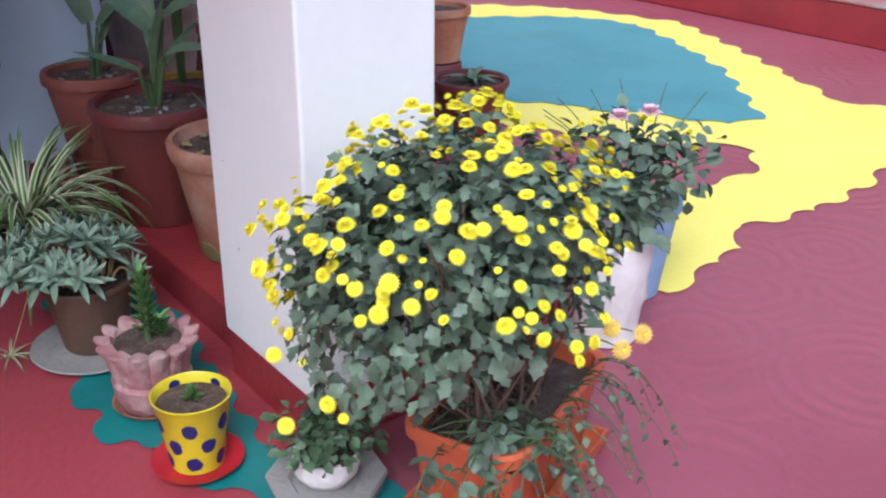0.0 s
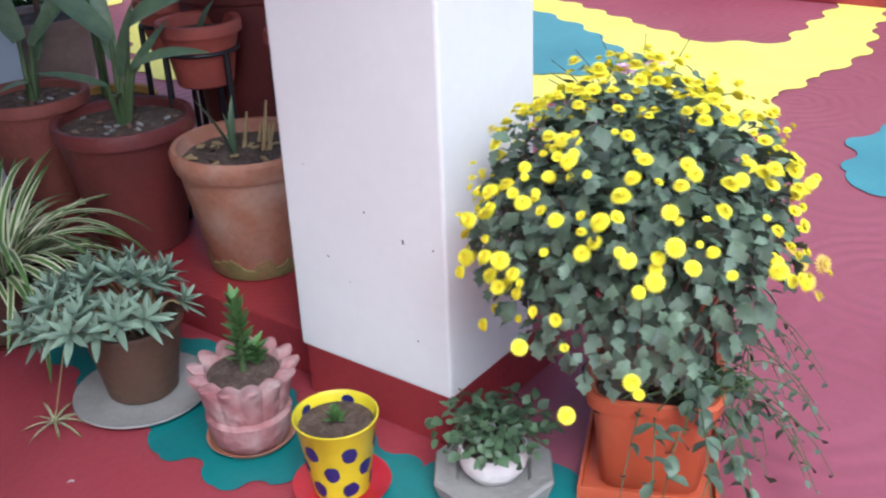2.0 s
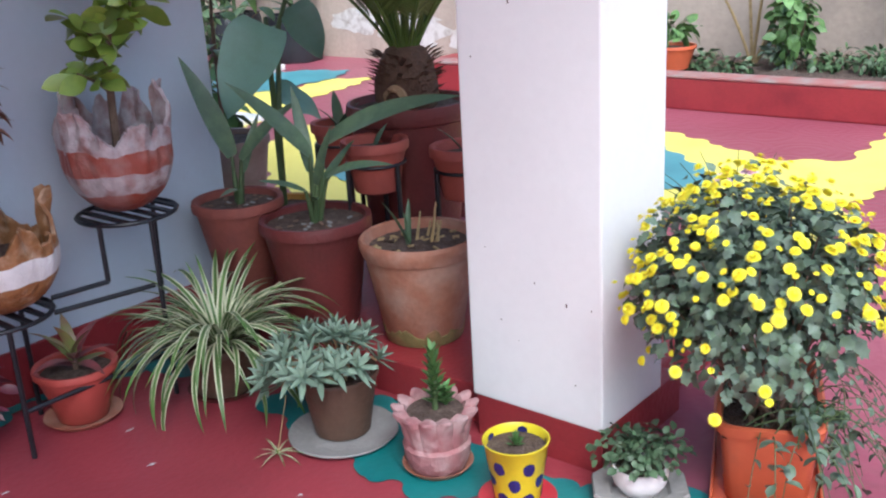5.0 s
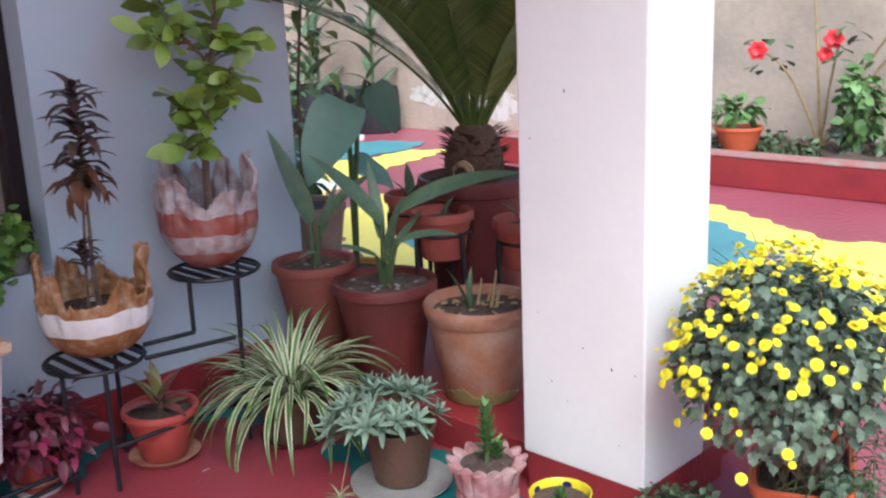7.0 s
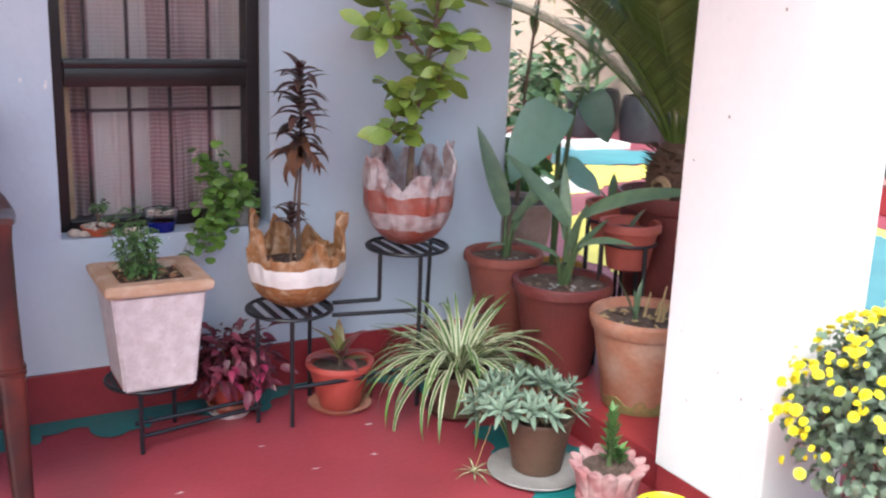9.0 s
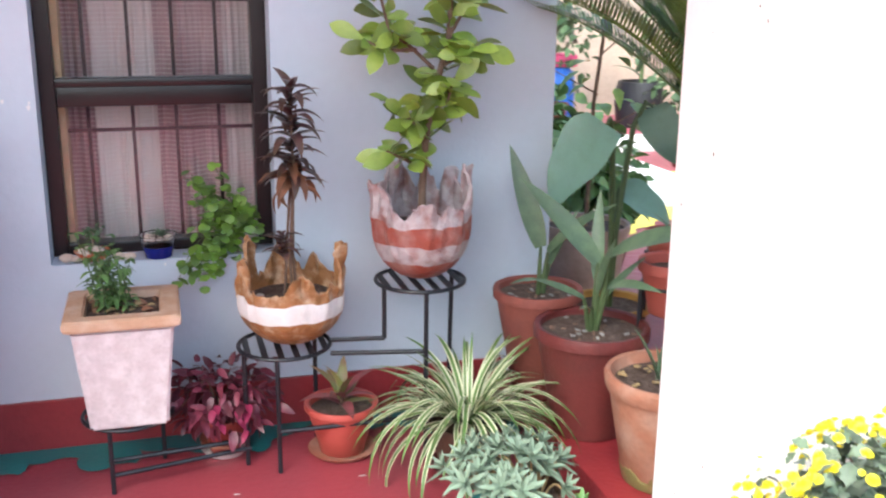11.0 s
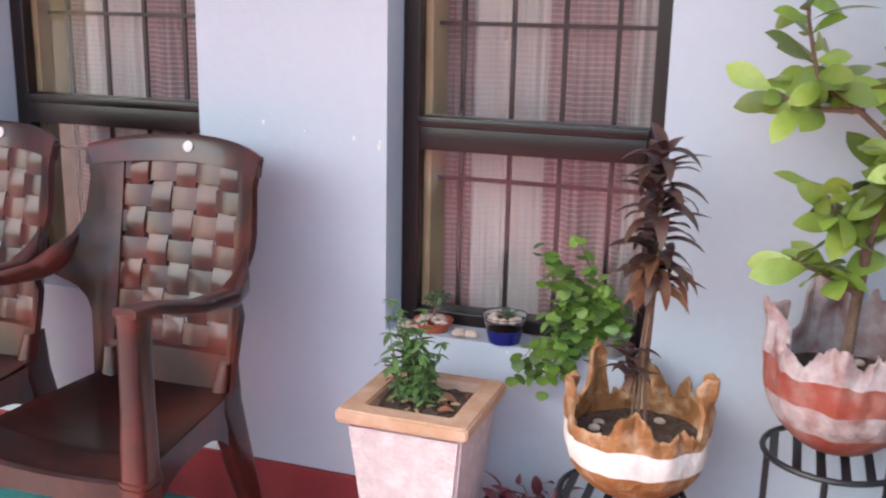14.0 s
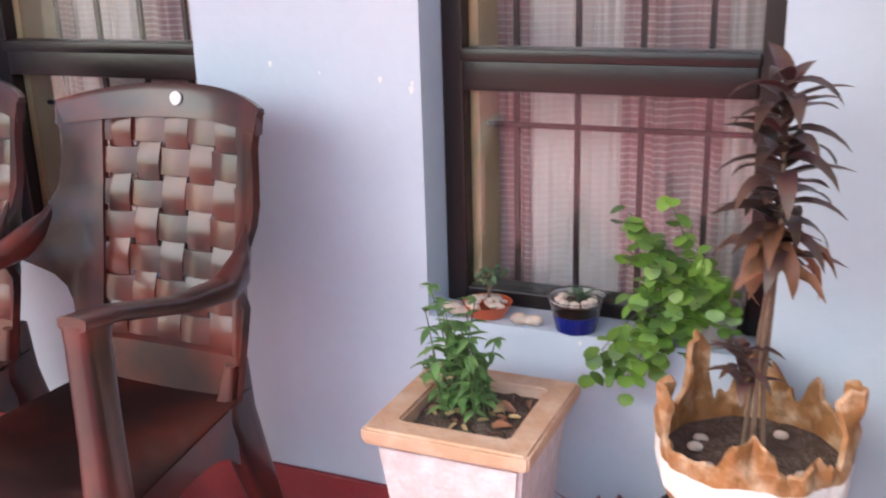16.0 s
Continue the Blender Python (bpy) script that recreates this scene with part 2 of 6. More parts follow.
EAR = leafy(shader("blue_green_leaf", (0.15, 0.27, 0.21), 0.42, 0.08, 9, 0.08, 50, second=(0.14, 0.25, 0.19), per_object=0.15))
LILY = leafy(shader("lily_leaf", (0.09, 0.145, 0.085), 0.42, 0.1, 9, 0.06, 50, second=(0.13, 0.20, 0.11), per_object=0.2))
STALK = shader("dry_stalk", (0.36, 0.26, 0.13), 0.85, 0.2, 30, 0.3, 120)
HUSK = shader("cycad_husk", (0.12, 0.065, 0.04), 0.9, 0.35, 40, 0.8, 120)
FIBRE = shader("tan_fibre", (0.38, 0.25, 0.14), 0.9, 0.2, 40, 0.5, 150)
BLACKBAG = shader("black_polythene", (0.018, 0.019, 0.023), 0.35, 0.2, 14, 0.5, 30)
BLUEPLASTIC = shader("blue_plastic", (0.03, 0.16, 0.62), 0.4, 0.06, 5, 0.08, 60)
PALEBLUE = shader("pale_blue_painted_clay", (0.27, 0.42, 0.60), 0.6, 0.1, 12, 0.2, 60, second=(0.22, 0.35, 0.52))
NAVY = shader("navy_bowl", (0.01, 0.018, 0.20), 0.2, 0.06, 12, 0.02, 60)
PINK = shader("pale_pink_petal", (0.80, 0.52, 0.60), 0.6, 0.08, 40, 0.1, 120)
SCARLET = shader("scarlet_petal", (0.66, 0.02, 0.03), 0.5, 0.1, 40, 0.1, 120)
HOTPINK = shader("hot_pink_cloth", (0.72, 0.10, 0.24), 0.8, 0.1, 8, 0.2, 90)
# white for the slabs; on the largest it paints in sun glare on cement
SUNPALE = shader("white_slab_and_sunlit_ground", (0.78, 0.78, 0.76), 0.5, 0.05, 4, 0.1, 50)
PEACH = shader("peach_house_paint", (0.62, 0.42, 0.33), 0.8, 0.06, 2, 0.1, 40)
GROUND = shader("bare_ground", (0.28, 0.24, 0.19), 0.9, 0.2, 0.8, 0.3, 8)


# ---- building blocks ----
def part(name, bm, material, parent=None, label="", smooth=True):
    me = bpy.data.meshes.new(name)
    bmesh.ops.recalc_face_normals(bm, faces=bm.faces[:])
    bm.to_mesh(me)
    bm.free()
    for mm in (material if isinstance(material, (list, tuple)) else [material]):
        me.materials.append(mm)
    if smooth:
        for p in me.polygons:
            p.use_smooth = True
        me.set_sharp_from_angle(angle=radians(40))
    ob = new(name, me)
    if parent:
        ob.parent = parent
    if label:
        ob["label"] = label
    return ob


def place(name, me, m, parent):
    ob = new(name, me)
    ob.parent = parent
    ob.matrix_basis = m
    return ob


def thing(name, at, label, category, group="", turn=0.0):
    ob = new(name)
    ob.empty_display_size = 0.05
    ob.matrix_basis = pose(*at, 0, 0, turn)
    return tagged(ob, label, category, group)


def structure(name, bm, material, label, category="structure", smooth=False):
    return tagged(part(name, bm, material, None, "", smooth), label, category, "", "structure")


def box(bm, x0, y0, z0, x1, y1, z1, m=None, bevel=0.0):
    vs = [bm.verts.new((x, y, z)) for x in (x0, x1) for y in (y0, y1) for z in (z0, z1)]
    fs = [bm.faces.new([vs[i] for i in q]) for q in ((0, 1, 3, 2), (4, 6, 7, 5), (0, 4, 5, 1), (2, 3, 7, 6), (0, 2, 6, 4), (1, 5, 7, 3))]
    if bevel:
        es = list({e for f_ in fs for e in f_.edges})
        out = bmesh.ops.bevel(bm, geom=es, offset=bevel, segments=2, affect="EDGES", profile=0.6)
        vs = list({v for f_ in out["faces"] for v in f_.verts} | {v for v in vs if v.is_valid})
    if m is not None:
        bmesh.ops.transform(bm, matrix=m, verts=[v for v in vs if v.is_valid])
    return bm


def lathe(profile, seg=32, wobble=0.0, lobes=0, lobe_from=0.0, seed=0, jag=None):
    """A turned body from (radius, height) pairs; lobes scallop it above a height; jag(angle, fraction) adds to the height."""
    bm = bmesh.new()
    rings = []
    for k, (r, z) in enumerate(profile):
        ring = []
        for i in range(seg):
            a = math.tau * i / seg
            rr, zz = r, z
            if wobble:
                rr *= 1 + wobble * noise.noise((math.cos(a) * 2 + seed, math.sin(a) * 2, z * 9))
            if lobes and z >= lobe_from:
                rr *= 1 + 0.07 * abs(math.sin(a * lobes / 2)) - 0.03
            if jag:
                rr, zz = jag(a, k / (len(profile) - 1), rr, zz)
            ring.append(bm.verts.new((rr * math.cos(a), rr * math.sin(a), zz)))
        rings.append(ring)
    for a, b in zip(rings, rings[1:]):
        for i in range(seg):
            bm.faces.new((a[i], a[(i + 1) % seg], b[(i + 1) % seg], b[i]))
    bm.faces.new(rings[0])
    bm.faces.new(rings[-1])
    return bm


def disc(r, z, seg=24, rough=0.006, seed=0.0):
    """A lumpy sheet of soil."""
    bm = bmesh.new()
    mid = bm.verts.new((0, 0, z + rough))
    last = None
    for k in range(1, 6):
        ring = []
        for i in range(seg):
            a = math.tau * i / seg
            q = r * k / 5
            h = noise.noise((math.cos(a) * q * 40 + seed, math.sin(a) * q * 40, seed)) * rough * (1 if k < 5 else 0.3)
            ring.append(bm.verts.new((q * math.cos(a), q * math.sin(a), z + h)))
        for i in range(seg):
            j = (i + 1) % seg
            bm.faces.new((mid, ring[i], ring[j])) if last is None else bm.faces.new((last[i], last[j], ring[j], ring[i]))
        last = ring
    return bm


def tube(bm, pts, r0, r1=None, n=8):
    """A round rod along points, thinning from r0 to r1."""
    pts = [Vector(p) for p in pts]
    r1 = r0 if r1 is None else r1
    rings, side = [], Vector((0.31, 0.77, 0.55))
    for k, p in enumerate(pts):
        d = (pts[min(k + 1, len(pts) - 1)] - pts[max(k - 1, 0)]).normalized()
        u = d.cross(side)
        u = (u if u.length > 0.05 else d.cross(Vector((0.9, -0.3, 0.1)))).normalized()
        v = d.cross(u)
        r = r0 + (r1 - r0) * k / (len(pts) - 1)
        rings.append([bm.verts.new(p + r * (math.cos(math.tau * i / n) * u + math.sin(math.tau * i / n) * v)) for i in range(n)])
    for a, b in zip(rings, rings[1:]):
        for i in range(n):
            bm.faces.new((a[i], a[(i + 1) % n], b[(i + 1) % n], b[i]))
    bm.faces.new(rings[0]), bm.faces.new(rings[-1][::-1])
    return bm


def arc(p0, p1, sag, n=6):
    """Points from p0 to p1, lifted by sag in the middle."""
    p0, p1 = Vector(p0), Vector(p1)
    return [p0.lerp(p1, k / n) + Vector((0, 0, sag * 4 * (k / n) * (1 - k / n))) for k in range(n + 1)]


def hoop(bm, at, r, thick, seg=28, squash=1.0):
    return loop_tube(bm, [Vector(at) + Vector((r * math.cos(math.tau * i / seg), r * math.sin(math.tau * i / seg), 0)) for i in range(seg)], thick)


def loop_tube(bm, pts, r, n=8):
    rings = []
    for k, p in enumerate(pts):
        d = (pts[(k + 1) % len(pts)] - pts[k - 1]).normalized()
        u = Vector((0, 0, 1))
        v = d.cross(u).normalized()
        rings.append([bm.verts.new(p + r * (math.cos(math.tau * i / n) * u + math.sin(math.tau * i / n) * v)) for i in range(n)])
    for k in range(len(rings)):
        a, b = rings[k], rings[(k + 1) % len(rings)]
        for i in range(n):
            bm.faces.new((a[i], a[(i + 1) % n], b[(i + 1) % n], b[i]))
    return bm


def blade(bm, length, width, bend=0.6, fold=0.25, shape="lance", steps=7, m=None, lift=0.0, wave=0.0, thick=0.0):
    """One leaf from the origin along +x that bows down by bend radians; fold raises its two halves."""
    x = z = 0.0
    ang = lift
    rows = []
    for k in range(steps + 1):
        s = k / steps
        if shape == "lance":
            w = math.sin(math.pi * min(1, 0.08 + 0.92 * s) ** 0.75) ** 0.8
        elif shape == "strap":
            w = min(1.0, 0.55 + 2.5 * s) * (1 - s ** 4)
        elif shape == "obovate":
            w = math.sin(math.pi * (0.04 + 0.96 * s) ** 1.45) ** 0.8
        elif shape == "round":
            w = math.sqrt(max(0.0, 1 - (2 * s - 1) ** 2))
        elif shape == "heart":
            w = (1.0 - s) ** 0.8 * 1.22 * min(1.0, 0.35 + 2.6 * math.sqrt(s))
        elif shape == "ear":
            w = math.sin(math.pi * (0.1 + 0.9 * s) ** 0.62) ** 0.75
        elif shape == "petal":
            w = min(1.0, 0.5 + 1.4 * s) * (1 - s ** 6) ** 0.5
        else:
            w = math.sin(math.pi * (0.05 + 0.95 * s)) * (1 + 0.3 * math.cos(s * 17))
        w = max(w, 0.015) * width / 2
        up = fold * w + (wave * math.sin(s * 11) * w if wave else 0)
        rows.append([bm.verts.new((x, -w, z + up)), bm.verts.new((x, 0, z)), bm.verts.new((x, w, z + up))])
        ang -= bend / steps
        x += length / steps * math.cos(ang)
        z += length / steps * math.sin(ang)
    vs = [v for r in rows for v in r]
    for a, b in zip(rows, rows[1:]):
        bm.faces.new((a[0], a[1], b[1], b[0])), bm.faces.new((a[1], a[2], b[2], b[1]))
    if m is not None:
        for v in vs:
            v.co = m @ v.co
    return bm


def blade_mesh(name, material, **k):
    bm = blade(bmesh.new(), **k)
    me = bpy.data.meshes.new(name)
    bm.to_mesh(me)
    bm.free()
    me.materials.append(material)
    for p in me.polygons:
        p.use_smooth = True
    return me


def aim(at, az, el, roll=0.0, scale=1.0):
    """A pose at a point whose +x axis goes out at the azimuth az and elevation el (radians)."""
    return Matrix.Translation(at) @ Matrix.Rotation(az, 4, "Z") @ Matrix.Rotation(-el, 4, "Y") @ Matrix.Rotation(roll, 4, "X") @ Matrix.Scale(scale, 4)


def face(at, along, normal, scale=1.0):
    """A pose at a point whose +x axis runs along a direction and whose +z axis turns to a normal."""
    x = Vector(along).normalized()
    n = Vector(normal)
    z = (n - x * n.dot(x)).normalized()
    y = z.cross(x)
    return Matrix.Translation(at) @ Matrix((x, y, z)).transposed().to_4x4() @ Matrix.Scale(scale, 4)




def scatter_leaves(count, centre, radii, length, width, shape="lance", low=-0.2, shell=0.35, bend=0.6, steps=3, clip=None, droop=0.3, seed=1):
    """A crown of many small leaves in an ellipsoid, thicker towards its skin, each one turned outwards."""
    r, bm = random.Random(seed), bmesh.new()
    made = 0
    while made < count:
        d = Vector((r.gauss(0, 1), r.gauss(0, 1), r.gauss(0, 1))).normalized()
        if d.z < low:
            continue
        q = (1 - shell) + shell * r.random()
        lump = 1 + 0.26 * noise.noise(d * 2.3 + Vector((seed, 0, 0)))
        p = Vector(centre) + Vector((d.x * radii[0], d.y * radii[1], d.z * radii[2])) * q * lump
        made += 1
        if clip and clip(p):
            continue
        az = math.atan2(d.y, d.x) + r.uniform(-0.9, 0.9)
        s = r.uniform(0.65, 1.25)
        blade(bm, length * s, width * s, bend * r.uniform(0.5, 1.4), 0.25, shape, steps, aim(p, az, d.z * 0.7 - droop + r.uniform(-0.8, 0.8), r.uniform(-1.0, 1.0)))
    return bm


def pot_profile(r0, r1, h, rim=0.02, out=0.008, wall=0.008, z0=0.0):
    """A flower pot with a thick collar, from its foot to its soil inside."""
    return [(r0 * 0.92, z0), (r0, z0 + 0.004), (r0 + (r1 - r0) * 0.5, z0 + h * 0.5), (r1 - 0.001, z0 + h - rim), (r1 + out * 0.9, z0 + h - rim + 0.002),
            (r1 + out, z0 + h - rim * 0.4), (r1 + out * 0.7, z0 + h - 0.001), (r1, z0 + h), (r1 - wall, z0 + h - 0.004), (r1 - wall * 1.4, z0 + h - rim * 1.5), (r1 * 0.82, z0 + h - rim * 2.2)]


def pot(owner, r0, r1, h, material, rim=0.02, out=0.008, seg=40, soil_drop=0.022, **k):
    part("pot", lathe(pot_profile(r0, r1, h, rim, out), seg, 0.012, **k), material, owner)
    part("soil", disc(r1 - 0.009, h - soil_drop, 28, 0.008, r1 * 31), SOIL, owner, "dry brown soil")


def saucer(at, r, material, label, h=0.018, seg=36):
    ob = part("saucer", lathe([(r * 0.72, 0), (r * 0.8, 0.001), (r * 0.97, h * 0.85), (r, h), (r * 0.975, h), (r * 0.8, 0.005), (r * 0.5, 0.0045)], seg, 0.01), material)
    ob.location = at
    return tagged(ob, label, "saucer")


def wavy(corners, step=0.1, depth=0.022, keep=()):
    """The outline of a painted patch: a polygon whose edges run in small scallops."""
    out = []
    for k, (a, b) in enumerate(zip(corners, corners[1:] + corners[:1])):
        a, b = Vector((*a, 0)), Vector((*b, 0))
        d = b - a
        n = max(1, round(d.length / step))
        side = Vector((d.y, -d.x, 0)).normalized()
        for i in range(n * 6):
            s = i / (n * 6)
            w = 0 if k in keep else depth * math.copysign(abs(math.sin(math.pi * s * n)) ** 0.6, math.sin(math.pi * s * n))
            out.append(a + d * s + side * w)
    return out


def painted(name, corners, z, material, label, parent, step=0.1, depth=0.022, keep=()):
    bm = bmesh.new()
    f_ = bm.faces.new([bm.verts.new((p.x, p.y, z)) for p in wavy(corners, step, depth, keep)])
    if f_.normal.z < 0:
        f_.normal_flip()
    bmesh.ops.triangulate(bm, faces=[f_])
    return part(name, bm, material, parent, label, False)


# ---- setting ----
WALL_Y, WALL_END, LEDGE_X, LEDGE_Z = 3.845, 2.355, 2.19, 0.10

bm = bmesh.new()
box(bm, -40, -40, -0.3, 40, 40, -0.02)
structure("ground", bm, GROUND, "bare earth around the house", "ground")

bm = bmesh.new()
box(bm, -6.0, -1.2, -0.018, 2.2, WALL_Y + 0.1, 0)
floor = structure("floor", bm, RED, "polished red oxide cement veranda floor", "floor")
bm = bmesh.new()
box(bm, 2.2, -4.0, -0.018, 7.05, 10.6, 0)
box(bm, -6.0, -4.0, -0.018, 2.2, -1.2, 0)
yard = structure("pavement", bm, REDYARD, "red cement courtyard with trowelled swirls", "pavement")

# painted patches
painted("floor_paint", [(-5.9, WALL_Y - 0.014), (-5.9, 3.66), (-1.2, 3.70), (-0.5, 3.62), (0.2, 3.50), (0.5, 3.68), (0.66, 3.69), (0.79, 3.69), (0.80, 3.755), (0.94, 3.75), (0.96, 3.67), (1.09, 3.68), (1.10, 3.765),
                         (1.3, 3.70), (1.42, 3.66), (1.55, 3.79), (1.62, 3.83), (1.72, 3.74), (1.92, 3.72), (1.93, 3.60), (2.05, 3.55), (LEDGE_X - 0.002, 3.6), (LEDGE_X - 0.002, WALL_Y - 0.014)], 0.004, TEAL,
        "scalloped teal floor paint along the wall", floor, 0.07, 0.012, keep=(0, 20, 21, 22))
painted("floor_paint", [(2.145, 3.32), (1.94, 3.28), (1.93, 3.15), (1.86, 3.0), (1.89, 2.88), (1.85, 2.81), (1.875, 2.72), (1.845, 2.66), (1.90, 2.585), (1.97, 2.56), (1.93, 2.44), (2.0, 2.33), (1.98, 2.2), (2.06, 2.08), (2.17, 2.13),
                         (2.21, 2.21), (2.14, 2.34), (2.08, 2.40), (2.115, 2.73), (2.16, 3.0)], 0.004, TEAL, "scalloped teal floor paint along the ledge", floor, 0.06, 0.012)
painted("yard_paint", [(4.7, 5.95), (5.04, 5.61), (5.44, 5.18), (5.66, 4.53), (5.39, 3.93), (5.16, 3.48), (4.99, 3.16), (5.12, 2.85), (5.82, 2.86), (6.05, 2.87), (6.13, 2.66), (5.56, 2.58), (5.08, 2.50), (4.70, 2.56), (4.41, 2.61),
                        (4.18, 2.55), (3.90, 2.53), (3.62, 2.58), (3.51, 2.49), (3.39, 2.47), (3.15, 2.43), (3.04, 2.55), (3.2, 2.72), (3.74, 2.87), (4.01, 2.83), (4.2, 2.96), (4.17, 3.1), (4.03, 3.15), (3.82, 3.5), (3.45, 4.15), (3.48, 4.95), (4.0, 5.7)],
        0.004, YELLOW, "scalloped yellow floor paint band", yard, 0.11, 0.02)
painted("yard_paint", [(4.5, 5.5), (4.82, 5.28), (5.3, 4.95), (5.42, 4.62), (5.22, 4.12), (4.99, 3.70), (4.53, 3.17), (4.38, 3.21), (4.23, 3.46), (4.04, 3.75), (3.7, 4.3), (3.75, 4.9)], 0.008, AQUA, "aqua floor paint field", yard, 0.11, 0.018)
painted("yard_paint", [(4.34, 2.17), (4.1, 2.27), (3.80, 2.20), (3.68, 2.12), (3.7, 1.95), (3.9, 1.75), (4.3, 1.8), (4.5, 2.0)], 0.004, AQUA, "small aqua floor paint patch", yard, 0.11, 0.02)
painted("yard_paint", [(5.2, 6.6), (5.87, 6.74), (6.2, 6.85), (6.0, 7.15), (5.6, 7.1), (5.0, 7.4), (4.2, 7.2), (3.6, 6.4), (3.4, 5.6), (4.1, 6.1)], 0.004, YELLOW, "scalloped yellow floor paint band", yard, 0.11, 0.02)
painted("yard_paint", [(5.4, 7.2), (6.0, 7.12), (6.4, 7.3), (6.3, 7.7), (5.7, 8.1), (5.0, 7.9), (4.9, 7.5)], 0.008, AQUA, "aqua floor paint field", yard, 0.11, 0.02)

# the ledge with the pot platform
bm = bmesh.new()
box(bm, LEDGE_X, 2.44, 0.0, 2.98, WALL_Y + 0.6, LEDGE_Z, bevel=0.006)
structure("ledge", bm, REDKERB, "low red cement ledge between veranda and courtyard", "ledge")

# house wall with two window openings
W1, W2, SILL, HEAD = (0.905, 1.515), (-0.21, 0.42), 0.535, 1.86
bm = bmesh.new()
for x0, x1, z0, z1 in ((-6.0, W2[0], 0, 2.75), (W2[0], W2[1], 0, SILL), (W2[0], W2[1], HEAD, 2.75), (W2[1], W1[0], 0, 2.75), (W1[0], W1[1], 0, SILL), (W1[0], W1[1], HEAD, 2.75), (W1[1], WALL_END, 0, 2.75)):
    box(bm, x0, WALL_Y, z0, x1, WALL_Y + 0.24, z1)
bmesh.ops.remove_doubles(bm, verts=bm.verts[:], dist=0.0005)
wall_n = structure("wall_north", bm, WALLBLUE, "pale blue limewashed house wall", "wall")
bm = bmesh.new()
box(bm, WALL_END - 0.24, WALL_Y + 0.24, 0, WALL_END, 10.5, 3.0)
structure("wall_side", bm, WALLBLUE, "pale blue side wall of the house", "wall")
bm = bmesh.new()
box(bm, -6.0, WALL_Y - 0.012, 0.0, WALL_END - 0.15, WALL_Y, 0.148, bevel=0.003)
structure("baseboard", bm, REDKERB, "red painted skirting band along the wall", "skirting")
# out of view: added to keep western light off the left of the wall
bm = bmesh.new()
box(bm, -1.55, 2.7, 0, -1.35, WALL_Y, 2.75)
structure("wall_west", bm, WALLBLUE, "unseen pale blue wall added to shade the veranda's left end", "wall")
bm = bmesh.new()
box(bm, 1.5, 2.15, 2.75, 2.45, WALL_Y + 0.24, 2.9)
# unseen deeper overhang, added to cut sky light over the inner veranda
box(bm, -6.24, 1.35, 2.75, 1.5, WALL_Y + 0.24, 2.9)
structure("ceiling", bm, CEIL, "white plastered veranda ceiling, unseen, with a deeper part added for shade", "ceiling")
bm = bmesh.new()
box(bm, -6.24, WALL_Y + 0.24, 2.75, WALL_END, 10.5, 2.9)
structure("roof", bm, CEIL, "flat roof slab of the house", "roof")
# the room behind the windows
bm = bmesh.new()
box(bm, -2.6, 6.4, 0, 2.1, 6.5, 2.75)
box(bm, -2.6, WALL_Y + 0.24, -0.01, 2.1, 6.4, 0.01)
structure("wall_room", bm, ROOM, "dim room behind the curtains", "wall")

bm = bmesh.new()
for x, z, s_ in ((0.594, 1.004, 0.004), (0.825, 0.981, 0.004), (0.887, 0.964, 0.005), (0.889, 0.976, 0.003), (1.203, 0.52, 0.003), (0.70, 0.99, 0.002)):
    bm.faces.new([bm.verts.new((x + s_ * math.cos(a) * (1 + 0.3 * math.sin(3 * a)), WALL_Y - 0.0015, z + 1.5 * s_ * math.sin(a))) for a in [math.tau * k / 9 for k in range(9)]])
part("paint_chip", bm, WHITE, wall_n, "small white flecks of bare plaster", False)

# pillar
PX0, PX1, PY0, PY1 = 2.15, 2.415, 2.387, 2.735
bm = bmesh.new()
box(bm, PX0, PY0, LEDGE_Z + 0.003, PX1, PY1, 2.75, bevel=0.006)
pillar = structure("pillar", bm, WHITE, "square white limewashed veranda pillar", "pillar")
bm = bmesh.new()
box(bm, PX0 + 0.002, PY0 + 0.002, 0, PX1 + 0.1, PY1 - 0.01, LEDGE_Z + 0.003, bevel=0.003)
structure("pillar_base", bm, REDKERB, "red painted foot of the pillar", "base")
bm = bmesh.new()
r = random.Random(5)
for _ in range(12):
    y, z, s = r.uniform(PY0 + 0.02, PY1 - 0.02), r.uniform(0.12, 1.3), r.uniform(0.0012, 0.0035)
    box(bm, PX0 - 0.0006, y, z, PX0 + 0.001, y + s, z + s * r.uniform(0.8, 2.5))
part("chip", bm, SOIL, pillar, "small dark chips in the limewash", False)

# courtyard bed, kerb and boundary walls
bm = bmesh.new()
box(bm, 5.95, -4.0, 0.0, 6.13, 6.2, 0.19, bevel=0.012)
box(bm, 6.13, 6.02, 0.0, 7.05, 6.2, 0.19, bevel=0.012)
structure("kerb", bm, REDKERB, "red painted cement kerb of the flower bed", "kerb")
bm = bmesh.new()
box(bm, 5.945, -4.0, 0.1905, 6.135, 6.205, 0.202, bevel=0.003)
structure("coping", bm, shader("worn_red_cement", (0.34, 0.13, 0.12), 0.8, 0.15, 9, 0.2, 60, second=(0.30, 0.24, 0.22)), "worn red top of the kerb", "kerb")
bm = bmesh.new()
nx, ny = 12, 90
grid = [[bm.verts.new((6.13 + 0.92 * i / nx, -4 + 10.0 * j / ny, 0.16 + 0.05 * noise.noise((i * 0.9, j * 0.6, 3)))) for j in range(ny + 1)] for i in range(nx + 1)]
for i in range(nx):
    for j in range(ny):
        bm.faces.new((grid[i][j], grid[i + 1][j], grid[i + 1][j + 1], grid[i][j + 1]))
